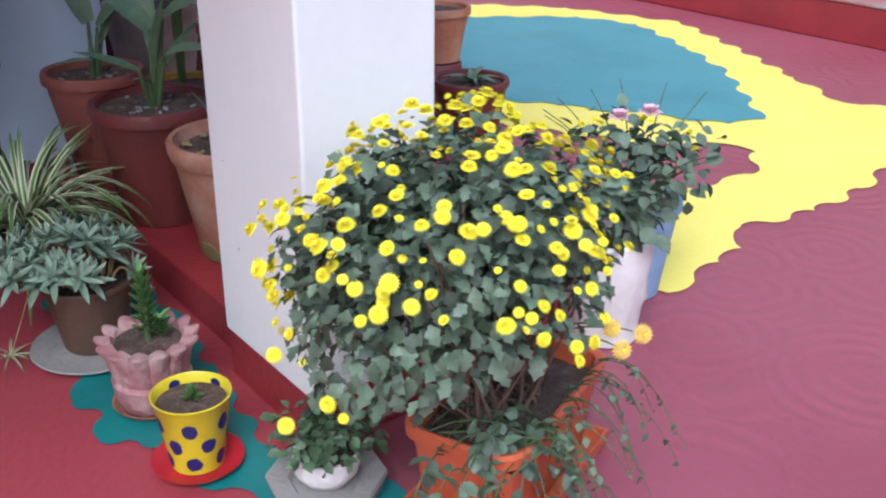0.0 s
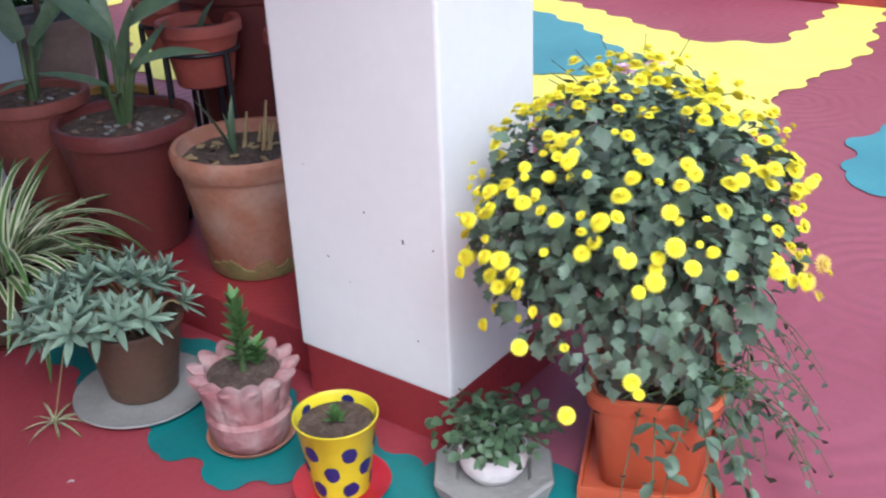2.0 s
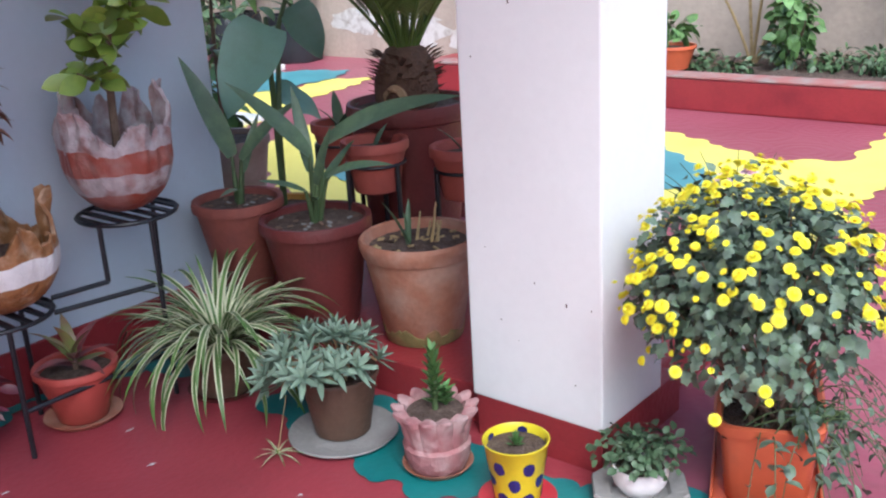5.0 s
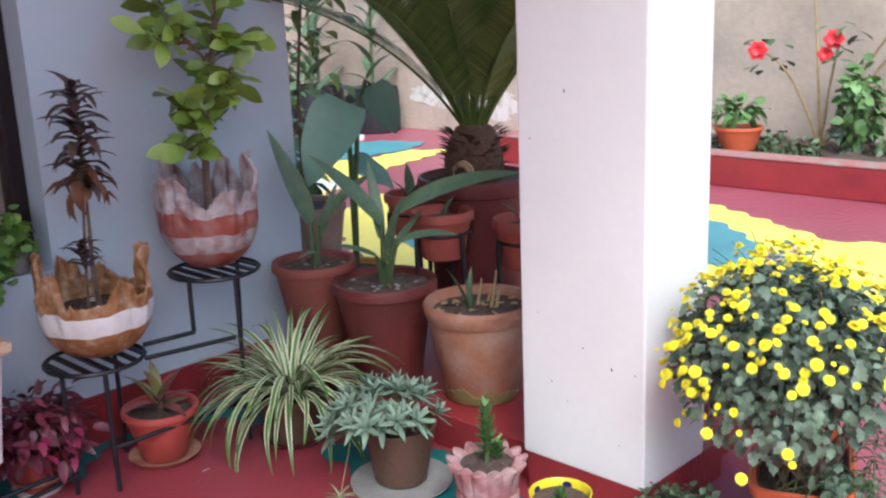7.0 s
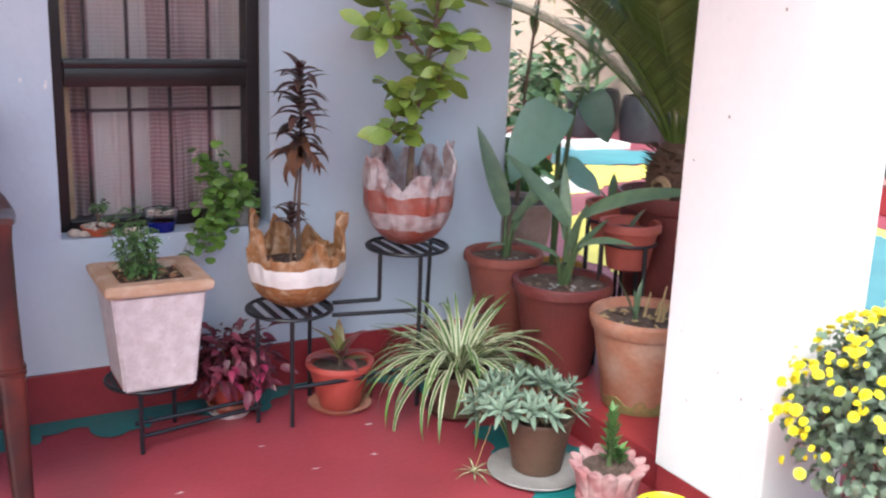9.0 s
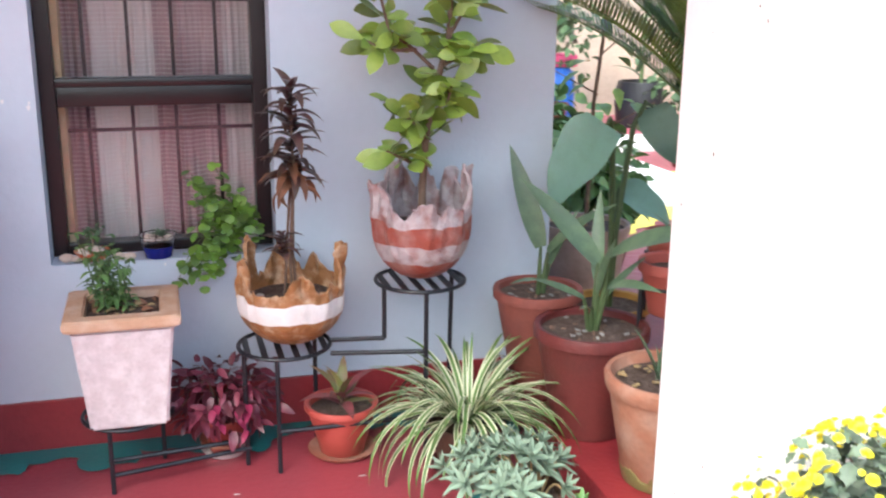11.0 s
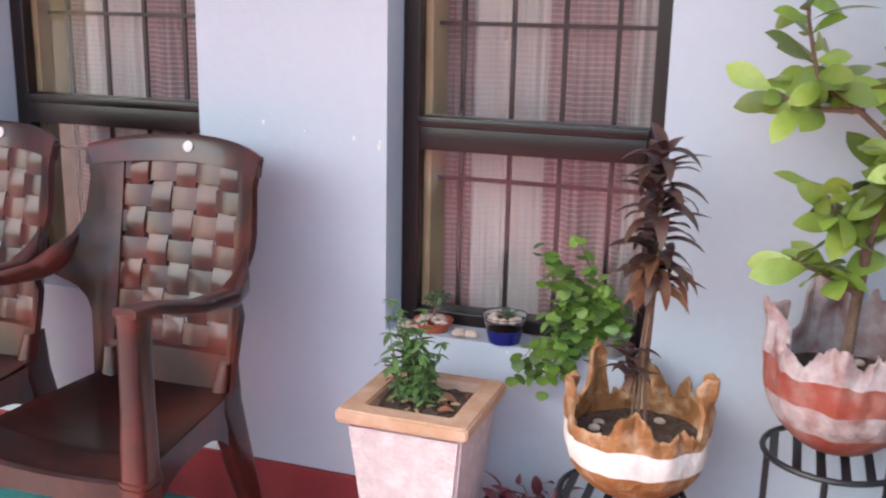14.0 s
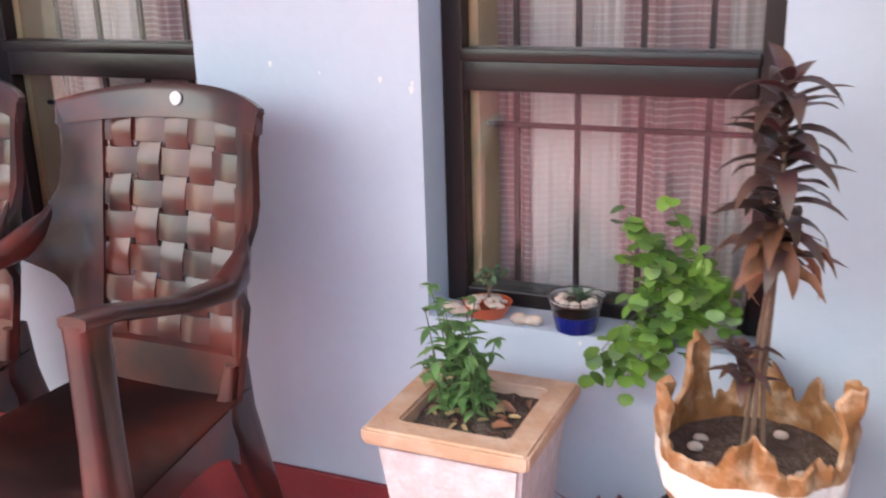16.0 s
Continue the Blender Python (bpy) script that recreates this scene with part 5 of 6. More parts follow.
grid = [[bm.verts.new((0.175 * (i / 8 - 1), 0.09 * (j / 5 - 1), 0.150 + 0.015 * noise.noise((i * 0.8, j * 0.8, 1)))) for j in range(11)] for i in range(17)]
for i in range(16):
    for j in range(10):
        bm.faces.new((grid[i][j], grid[i + 1][j], grid[i + 1][j + 1], grid[i][j + 1]))
part("soil", bm, SOIL, mum, "dark crumbly soil")

turn_in = mum.matrix_basis.inverted()


def no_pillar(p):
    q = mum.matrix_basis @ p
    lift = 0.405 + 0.07 * noise.noise(q * 9)
    return q.x > PX0 - 0.015 and q.y > PY0 - 0.015 or q.z < 0.02 or q.x > 2.10 and q.z < lift


CEN, RAD = turn_in @ Vector((2.245, 2.11, 0.455)), (0.29, 0.225, 0.208)
r = random.Random(2)
for k in range(70):
    d = Vector((r.gauss(0, 1), r.gauss(0, 1), abs(r.gauss(0.35, 0.8)))).normalized()
    tip = CEN + Vector((d.x * RAD[0], d.y * RAD[1], d.z * RAD[2])) * 0.9
    base = Vector((r.uniform(-0.12, 0.08), r.uniform(-0.04, 0.04), 0.15))
    if no_pillar(tip):
        continue
    part("branch", tube(bmesh.new(), arc(base, tip, -0.02, 5), 0.0035, 0.0014, 5), BARK, mum)
tagged(part("foliage", scatter_leaves(4200, CEN, RAD, 0.031, 0.02, "lobed", -0.5, 0.7, 0.9, 7, no_pillar, 0.35, seed=3), MUMLEAF, mum, "grey-green lobed leaves"), kind="stuff")
# hanging shoots over the front end
bs, bl = bmesh.new(), bmesh.new()
for k in range(26):
    w0 = turn_in @ Vector((r.uniform(2.14, 2.34), r.uniform(1.93, 2.10), 0.20))
    w1 = turn_in @ Vector((r.uniform(2.02, 2.40), r.uniform(1.80, 2.06), r.uniform(0.06, 0.19)))
    pts = arc(w0, w1, 0.05, 6)
    tube(bs, pts, 0.0016, 0.0009, 5)
    for p in pts[2:]:
        for j in range(1 + (k % 3 == 0)):
            blade(bl, r.uniform(0.02, 0.036), r.uniform(0.014, 0.026), 0.8, 0.3, "lobed", 4, aim(p, r.uniform(0, math.tau), r.uniform(-0.8, 0.3)))
for k in range(22):
    q = r.uniform(0.05, 1)
    w0 = turn_in @ Vector((2.25 + 0.30 * q, 1.96 + 0.125 * q, 0.20))
    w1 = turn_in @ Vector((2.27 + 0.28 * q + r.uniform(-0.06, 0.08), 1.90 + 0.12 * q - r.uniform(0.0, 0.12), r.uniform(0.04, 0.20)))
    pts = arc(w0, w1, 0.05, 7)
    tube(bs, pts, 0.0014, 0.0007, 5)
    for p in pts[3:]:
        blade(bl, r.uniform(0.01, 0.02), r.uniform(0.006, 0.011), 0.8, 0.3, "lobed", 3, aim(p, r.uniform(0, math.tau), r.uniform(-0.8, 0.5)))
tagged(part("stem", bs, GREENSTEM, mum, "thin hanging shoots"), kind="stuff")
tagged(part("foliage", bl, MUMLEAF, mum, "grey-green leaves on hanging shoots"), kind="stuff")


def flower_mesh(name, material, heart, rows=((20, 0.020, 0.0058, -0.05), (18, 0.0175, 0.0055, 0.3), (15, 0.014, 0.005, 0.65), (10, 0.010, 0.0045, 1.0))):
    bm = bmesh.new()
    for k, (n, l, w, el) in enumerate(rows):
        for i in range(n):
            blade(bm, l, w, 0.35, 0.2, "petal", 3, aim((0, 0, 0.001 * k), math.tau * (i + 0.5 * (k % 2)) / n, el))
    for f_ in bm.faces:
        f_.material_index = 0
    k0 = len(bm.faces)
    bmesh.ops.create_icosphere(bm, subdivisions=1, radius=0.0042, matrix=Matrix.Translation((0, 0, 0.005)) @ Matrix.Diagonal((1, 1, 0.6, 1)))
    for i, f_ in enumerate(bm.faces):
        f_.material_index = 1 if i >= k0 else 0
        f_.smooth = True
    me = bpy.data.meshes.new(name)
    bm.to_mesh(me)
    bm.free()
    me.materials.append(material), me.materials.append(heart)
    return me


FL = [flower_mesh("flower", MUMYELLOW, MUMHEART), flower_mesh("flower", MUMYELLOW, MUMYELLOW, ((18, 0.019, 0.006, 0.15), (16, 0.017, 0.0055, 0.5), (13, 0.015, 0.005, 0.85), (9, 0.012, 0.0045, 1.2))), flower_mesh("flower", MUMYELLOW, MUMHEART, ((16, 0.016, 0.006, 0.5), (12, 0.013, 0.005, 0.9), (8, 0.010, 0.0045, 1.2)))]
FD = flower_mesh("flower", WITHER, MUMHEART, ((16, 0.025, 0.006, -0.1), (13, 0.02, 0.006, 0.4), (9, 0.012, 0.005, 0.8)))
# blooms in loose sprays, thickest on the crown
sprays = []
while len(sprays) < 240:
    d = Vector((r.gauss(0, 1), r.gauss(0, 1), r.gauss(0.75, 0.75))).normalized()
    if d.z > -0.3 - 0.1 * r.random():
        sprays.append(d)
spots = []
for d0 in sprays:
    for _ in range(1 + int(r.random() * (1.9 + 2.4 * max(0.0, d0.z)))):
        d = (d0 + Vector((r.gauss(0, 0.12), r.gauss(0, 0.12), r.gauss(0, 0.10)))).normalized()
        lump = 1 + 0.26 * noise.noise(d * 2.3 + Vector((3, 0, 0)))
        p = CEN + Vector((d.x * RAD[0], d.y * RAD[1], d.z * RAD[2])) * lump * r.uniform(1.0, 1.13)
        if no_pillar(p) or any((p - s).length < 0.016 for s in spots):
            continue
        spots.append(p)
        place("flower", r.choice(FL), Matrix.Translation(p) @ (Vector((d.x + r.gauss(0, 0.35), d.y + r.gauss(0, 0.35), d.z + 0.55))).to_track_quat("Z", "Y").to_matrix().to_4x4() @ Matrix.Rotation(r.uniform(0, 6), 4, "Z") @ Matrix.Scale(r.choice((0.36, 0.44, 0.52, 0.58, 0.64, 0.74)), 4), mum)
for w in ((1.91, 2.03, 0.35), (2.06, 1.86, 0.15), (2.10, 1.84, 0.12), (2.03, 1.90, 0.10), (2.14, 1.82, 0.13), (1.945, 2.12, 0.40)):
    place("flower", FL[0], Matrix.Translation(turn_in @ Vector(w)) @ Vector((-0.7, -0.4, 0.5)).to_track_quat("Z", "Y").to_matrix().to_4x4() @ Matrix.Scale(0.66, 4), mum)
for w in ((2.365, 1.90, 0.40), (2.38, 1.89, 0.365), (2.41, 1.88, 0.385)):
    part("branch", tube(bmesh.new(), arc(turn_in @ Vector((2.31, 2.02, 0.34)), turn_in @ Vector(w), 0.02, 6), 0.0018, 0.0012, 5), GREENSTEM, mum)
for w in ((2.365, 1.90, 0.40), (2.38, 1.89, 0.365), (2.41, 1.88, 0.385)):
    place("flower", FD, Matrix.Translation(turn_in @ Vector(w)) @ Vector((-0.5, -0.6, 0.3)).to_track_quat("Z", "Y").to_matrix().to_4x4() @ Matrix.Scale(0.72, 4), mum)

# pots behind the chrysanthemum
wp = thing("wrapped_pot", (2.885, 2.39, 0.0), "pot wrapped in crumpled white plastic", "flower pot")
part("pot", lathe([(0.07, 0), (0.075, 0.004), (0.078, 0.08), (0.086, 0.10), (0.083, 0.15), (0.092, 0.2), (0.094, 0.24), (0.086, 0.245), (0.08, 0.22)], 48, 0.09, seed=5), WHITEPAINT, wp)
part("soil", disc(0.082, 0.222, 20, 0.006, 3), SOIL, wp)
tagged(part("foliage", scatter_leaves(160, (0, 0, 0.30), (0.12, 0.12, 0.10), 0.04, 0.026, "lobed", -0.5, 0.7, seed=15), MUMLEAF, wp), kind="stuff")
bp_ = thing("blue_pot", (3.09, 2.51, 0.0), "pale blue painted pot with a pink rose bush", "plant")
pot(bp_, 0.075, 0.105, 0.24, PALEBLUE, 0.02, 0.008)
tagged(part("foliage", scatter_leaves(340, (-0.02, 0.0, 0.33), (0.2, 0.2, 0.13), 0.04, 0.024, "lobed", -0.7, 0.8, seed=19), MUMLEAF, bp_), kind="stuff")
bs = bmesh.new()
for k in range(16):
    a = k * 2.4
    tube(bs, arc((0, 0, 0.2), (0.2 * math.cos(a) - 0.03, 0.2 * math.sin(a), 0.37 + 0.13 * ((k * 3) % 5) / 5), 0.03, 5), 0.003, 0.001, 5)
tagged(part("stem", bs, GREENSTEM, bp_), kind="stuff")
for k in range(14):
    a, q = k * 2.4, 0.17 * math.sqrt((k + 1) / 14)
    place("flower", FL[k % 3], aim((q * math.cos(a) - 0.04, q * math.sin(a), 0.45 - q * 0.4), a, 0.5, 0, 0.6), bp_)
PKM = flower_mesh("rose", PINK, PINK, ((7, 0.03, 0.028, 0.3), (6, 0.026, 0.024, 0.9), (5, 0.02, 0.018, 1.2)))
place("rose", PKM, Matrix.Translation((-0.02, -0.04, 0.455)), bp_)
place("rose", PKM, Matrix.Translation((-0.05, 0.02, 0.435)), bp_)

runner = thing("spider_plantlet", (1.80, 3.04, 0.0), "small spider plantlet hanging on a runner to the floor", "plant")
for k in range(12):
    place("leaf", SPS[3], aim((0, 0, 0.012), k * 2.4, 0.1 + 0.03 * k, 0, 0.2 + 0.03 * (k % 3)), runner)
part("runner", tube(bmesh.new(), arc((0, 0, 0.012), (0.06, 0.02, 0.13), 0.0, 5), 0.0012, 0.0012, 5), STALK, runner)
r = random.Random(77)
for k in range(8):
    x, y = r.uniform(1.0, 1.9), r.uniform(2.6, 3.45)
    bm = bmesh.new()
    bm.faces.new([bm.verts.new((x + 0.02 * r.random() * math.cos(a), y + 0.006 * math.sin(a) * r.uniform(0.4, 1), 0.0035)) for a in [math.tau * i / 9 for i in range(9)]])
    part("scuff", bm, WHITEPAINT, floor, "pale scuff mark", False)


# ---- pots on the ledge ----
big = thing("terracotta_pot", (2.365, 3.065, LEDGE_Z), "big mossy terracotta pot with cut stumps and a shoot", "plant")
part("pot", lathe([(0.098, 0), (0.102, 0.004), (0.128, 0.14), (0.142, 0.215), (0.144, 0.235), (0.152, 0.238), (0.158, 0.255), (0.160, 0.275), (0.154, 0.284), (0.144, 0.282), (0.14, 0.262), (0.12, 0.235)], 56, 0.01), shader("old_terracotta", (0.34, 0.14, 0.085), 0.8, 0.2, 9, 0.3, 60, second=(0.40, 0.25, 0.19), spot=0.5), big)
def mossy(a, q, rr, zz):
    up = max(0.0, 0.03 * noise.noise((math.cos(a) * 2.5, math.sin(a) * 2.5, 4)) + 0.012 * noise.noise((math.cos(a) * 9, math.sin(a) * 9, 1)) + 0.012) if q > 0.5 else 0.0
    return rr + 0.191 * up, zz + up


part("moss", lathe([(0.1025, 0.003), (0.1035, 0.004), (0.1075, 0.020), (0.1060, 0.021)], 72, jag=mossy), shader("damp_moss", (0.20, 0.17, 0.06), 0.9, 0.3, 12, 0.4, 80, second=(0.34, 0.16, 0.09)), big, "olive moss stain at the foot")
part("soil", disc(0.142, 0.256, 32, 0.012, 12), SOIL, big, "coarse brown soil with chips")
r = random.Random(6)
for k in range(7):
    x, y = r.uniform(-0.02, 0.06), r.uniform(-0.05, 0.03)
    bm = tube(bmesh.new(), [(x, y, 0.24), (x + r.uniform(-0.02, 0.03), y + r.uniform(-0.02, 0.01), 0.27 + r.uniform(0.02, 0.11))], 0.006, 0.0025, 7)
    part("stump", bm, STALK, big, "dry cut stump")
GB = blade_mesh("leaf", LILY, length=0.17, width=0.024, bend=0.25, fold=0.6, shape="strap", steps=6, lift=0.1)
for k, (az, el) in enumerate(((2.6, 1.15), (0.5, 1.35), (3.3, 1.45))):
    place("leaf", GB, aim((-0.02, 0.02, 0.25), az, el, 0, 0.9 - 0.15 * k), big)
for k in range(24):
    bm = box(bmesh.new(), -0.008, -0.005, -0.002, 0.009, 0.005, 0.003)
    ch = part("chip", bm, STALK if k % 3 else SOIL, big, "", False)
    a, q = r.uniform(0, math.tau), 0.12 * math.sqrt(r.random())
    ch.matrix_basis = Matrix.Translation((q * math.cos(a), q * math.sin(a), 0.262)) @ Euler((r.uniform(-0.4, 0.4), r.uniform(-0.4, 0.4), a)).to_matrix().to_4x4()

LONG = [blade_mesh("leaf", LILY, length=l, width=w, bend=b, fold=0.35, shape="lance", steps=9, lift=0.2) for l, w, b in ((0.36, 0.062, 0.7), (0.30, 0.055, 1.2), (0.22, 0.05, 0.5))]
LILYW = [blade_mesh("leaf", LILY, length=1.0, width=w, bend=b, fold=0.3, shape="lance", steps=10, lift=b * 0.5) for w, b in ((0.15, 0.35), (0.16, 0.7), (0.20, 0.25))]


def lily_leaf(owner, base, tip, v, normal=(-0.35, -0.45, 0.8)):
    """One broad leaf of the owner from a base to a tip, both in the world, on a stalk that rises from the soil."""
    o = owner.matrix_basis.translation
    b_, t_ = Vector(base) - o, Vector(tip) - o
    place("leaf", LILYW[v], face(b_, t_ - b_, normal, (t_ - b_).length), owner)
    foot = Vector((b_.x * 0.15, b_.y * 0.15, min(b_.z - 0.03, 0.26)))
    part("stalk", tube(bmesh.new(), [foot, foot.lerp(b_, 0.6) + Vector((0, 0, 0.01)), b_], 0.009, 0.0045, 7), GREENSTEM, owner)


p2 = thing("lily_pot", (2.30, 3.385, LEDGE_Z), "dark red clay pot with broad lily leaves", "plant")
pot(p2, 0.100, 0.147, 0.305, TERRADARK, 0.035, 0.01, 48)
for base, tip, v in (((2.315, 3.40, 0.57), (2.12, 3.476, 0.795), 2), ((2.335, 3.36, 0.60), (2.52, 3.02, 0.735), 1), ((2.325, 3.35, 0.51), (2.368, 3.14, 0.565), 1), ((2.27, 3.38, 0.48), (2.125, 3.40, 0.543), 0), ((2.32, 3.41, 0.52), (2.36, 3.50, 0.75), 0),
                     ((2.29, 3.37, 0.45), (2.21, 3.27, 0.49), 0), ((2.33, 3.39, 0.47), (2.42, 3.33, 0.60), 0), ((2.31, 3.38, 0.49), (2.32, 3.31, 0.66), 0)):
    lily_leaf(p2, base, tip, v)
p3 = thing("lily_pot", (2.245, 3.645, LEDGE_Z), "worn red clay pot with tall lily leaves beside the wall", "plant")
pot(p3, 0.066, 0.122, 0.335, shader("brick_clay", (0.23, 0.062, 0.045), 0.7, 0.14, 8, 0.25, 80, second=(0.17, 0.046, 0.038)), 0.03, 0.01, 44)
for base, tip, v in (((2.255, 3.66, 0.55), (2.183, 3.748, 0.84), 2), ((2.27, 3.64, 0.54), (2.44, 3.55, 0.70), 1), ((2.24, 3.63, 0.46), (2.13, 3.57, 0.475), 0), ((2.28, 3.65, 0.50), (2.37, 3.66, 0.66), 0)):
    lily_leaf(p3, base, tip, v)
for owner, top, rad in ((p2, 0.287, 0.12), (p3, 0.315, 0.095)):
    for k in range(26):
        a, q = r.uniform(0, math.tau), rad * math.sqrt(r.random())
        chip = part("chip", box(bmesh.new(), -0.007, -0.0035, -0.002, 0.007, 0.0035, 0.002), BARK if k % 3 else GREYCEM, owner, "", False)
        chip.matrix_basis = Matrix.Translation((q * math.cos(a), q * math.sin(a), top)) @ Euler((r.uniform(-0.4, 0.4), r.uniform(-0.4, 0.4), a)).to_matrix().to_4x4()

# elephant ear in an ochre pot
ear = thing("elephant_ear", (2.55, 3.80, LEDGE_Z), "elephant-ear plant with big blue-green leaves in an ochre pot", "plant")
pot(ear, 0.085, 0.125, 0.22, shader("ochre_clay", (0.42, 0.22, 0.05), 0.7, 0.12, 8, 0.2, 70), 0.025, 0.008)
EM = [blade_mesh("leaf", EAR, length=1.0, width=0.60, bend=b, fold=0.30, shape="ear", steps=12, lift=b * 0.5, wave=0.10) for b in (0.7, 1.0)]
for base, tip, v, normal in (((2.46, 3.69, 0.895), (2.30, 3.73, 0.635), 0, (-0.65, -0.6, 0.5)), ((2.66, 3.80, 0.93), (2.74, 3.74, 0.72), 1, (-0.5, -0.75, 0.3)), ((2.60, 3.86, 0.66), (2.76, 3.80, 0.55), 0, (-0.3, -0.5, 0.8))):
    o = ear.matrix_basis.translation
    b_, t_ = Vector(base) - o, Vector(tip) - o
    part("stalk", tube(bmesh.new(), [(0, 0, 0.2), (b_.x * 0.1, b_.y * 0.1, b_.z * 0.55), (b_.x * 0.45, b_.y * 0.45, b_.z * 0.93), (b_.x * 0.8, b_.y * 0.8, b_.z * 1.02), b_], 0.011, 0.006, 8), GREENSTEM, ear)
    place("leaf", EM[v], face(b_, t_ - b_, normal, (t_ - b_).length * (0.98 if v == 0 else 0.85)), ear)

grey = thing("clay_pot", (2.62, 4.16, LEDGE_Z), "weathered pinkish clay pot with a thin shrub", "plant")
pot(grey, 0.10, 0.15, 0.39, shader("pale_weathered_clay", (0.40, 0.29, 0.25), 0.85, 0.14, 9, 0.3, 60, second=(0.30, 0.21, 0.18)), 0.03, 0.006, 44)
bs = bmesh.new()
tube(bs, [(0, 0, 0.36), (0.01, 0, 0.8), (0.05, -0.03, 1.3), (0.03, -0.02, 1.9)], 0.008, 0.004)
for k in range(9):
    a, z = k * 2.4, 0.7 + 0.13 * k
    tube(bs, [(0.02, -0.01, z), (0.02 + 0.22 * math.cos(a), 0.2 * math.sin(a), z + 0.1)], 0.003, 0.0015, 5)
part("stem", bs, BARK, grey)
bl = bmesh.new()
r = random.Random(71)
for k in range(110):
    a, z = r.uniform(0, math.tau), r.uniform(0.6, 2.0)
    q = r.uniform(0.03, 0.27)
    blade(bl, r.uniform(0.06, 0.11), r.uniform(0.035, 0.06), 0.7, 0.2, "heart" if k % 2 else "lance", 4, aim((0.02 + q * math.cos(a), q * math.sin(a), z), a, r.uniform(-0.7, 0.4)))
tagged(part("foliage", bl, islands(leafy(shader("pale_green_leaf", (0.24, 0.36, 0.10), 0.45, 0.1, 18, 0.08, 80, second=(0.17, 0.27, 0.08))), 0.35), grey, "light green leaves"), kind="stuff")


# small pots on ring stands, and the cycad
def ring_pot(at, h, r1, label, sprout):
    st = thing("pot_stand", (at[0], at[1], LEDGE_Z), "thin black iron ring stand for one pot", "plant stand", "ring stands")
    z = at[2] - h * 0.45 - LEDGE_Z
    bm = bmesh.new()
    hoop(bm, (0, 0, z), r1 * 0.93, 0.005)
    part("ring", bm, IRON, st)
    for k in range(3):
        a = 0.5 + k * math.tau / 3
        bm = tube(bmesh.new(), [(r1 * 0.93 * math.cos(a), r1 * 0.93 * math.sin(a), z), (r1 * 0.95 * math.cos(a), r1 * 0.95 * math.sin(a), 0)], 0.008, None, 8)
        part("leg", bm, IRON, st)
    o = thing("small_clay_pot", (at[0], at[1], at[2] - h), label, "plant", "pots on ring stands")
    pot(o, r1 * 0.72, r1, h, shader("red_painted_clay", (0.34, 0.075, 0.055), 0.6, 0.1, 9, 0.2, 70, second=(0.27, 0.06, 0.05)), 0.03, 0.008, 40, 0.03)
    for k in range(sprout):
        place("leaf", LONG[2], aim((0, 0, h - 0.03), k * 2.4, 0.9, 0, 0.4 + 0.1 * k), o)
    return o


ring_pot((2.515, 3.345, 0.58), 0.15, 0.090, "small red clay pot of bare soil on an iron ring", 1)
ring_pot((2.615, 3.10, 0.568), 0.15, 0.090, "small red clay pot with a tiny sprout on an iron ring", 2)
ring_pot((2.685, 3.654, 0.574), 0.15, 0.085, "small red clay pot with young lily shoots on an iron ring", 4)

drum = thing("cycad_planter", (2.755, 3.42, LEDGE_Z), "large red clay drum planter with a spreading cycad", "plant")
part("pot", lathe([(0.12, 0), (0.125, 0.004), (0.155, 0.30), (0.178, 0.49), (0.186, 0.495), (0.192, 0.52), (0.188, 0.545), (0.178, 0.546), (0.172, 0.52), (0.15, 0.50)], 48, 0.01), TERRADARK, drum)
part("soil", disc(0.172, 0.522, 30, 0.015, 14), SOIL, drum)
bm = lathe([(0.075, 0.51), (0.095, 0.55), (0.10, 0.60), (0.085, 0.66), (0.06, 0.70), (0.03, 0.715)], 40, 0.15)
part("trunk", bm, HUSK, drum, "shaggy brown trunk")
bl = bmesh.new()
r = random.Random(51)
for k in range(120):
    a, z = k * 2.4, 0.54 + 0.14 * r.random()
    blade(bl, 0.05, 0.018, 0.3, 0.4, "lance", 2, aim((0.08 * math.cos(a), 0.08 * math.sin(a), z), a, 0.7))
tagged(part("husk", bl, HUSK, drum), kind="stuff")
bm = bmesh.new()
for k in range(3):
    loop_tube(bm, [Vector((-0.09 - 0.004 * k, -0.03, 0.56)) + Vector((0, (0.045 - 0.006 * k) * math.cos(a), (0.04 - 0.004 * k) * math.sin(a))) for a in [math.tau * i / 20 for i in range(20)]], 0.007, 6)
part("fibre_loop", bm, FIBRE, drum, "tan fibre loop round the trunk")


def frond(name, length, bend, count=58):
    """A feather leaf: a bowed rib with two rows of narrow leaflets."""
    bm = bmesh.new()
    pts, ang, p = [], 0.0, Vector((0, 0, 0))
    n = 20
    for k in range(n + 1):
        pts.append(p.copy())
        ang -= bend / n
        p = p + Vector((math.cos(ang), 0, math.sin(ang))) * length / n
    tube(bm, pts, 0.006, 0.0015, 5)
    for k in range(count):
        s = 0.14 + 0.86 * k / count
        i = min(int(s * n), n - 1)
        q = pts[i].lerp(pts[i + 1], s * n - i)
        d = (pts[i + 1] - pts[i]).normalized()
        pitch = math.asin(max(-1, min(1, d.z)))
        l = 0.135 * math.sin(math.pi * (0.12 + 0.8 * s)) ** 0.7
        for side in (-1, 1):
            blade(bm, l, 0.0085, 0.35, 0.3, "strap", 3, Matrix.Translation(q) @ Matrix.Rotation(-pitch, 4, "Y") @ Matrix.Rotation(side * 0.95, 4, "Z") @ Matrix.Rotation(-0.45, 4, "Y"))
    me = bpy.data.meshes.new(name)
    bm.to_mesh(me)
    bm.free()
    me.materials.append(CYCAD)
    return me


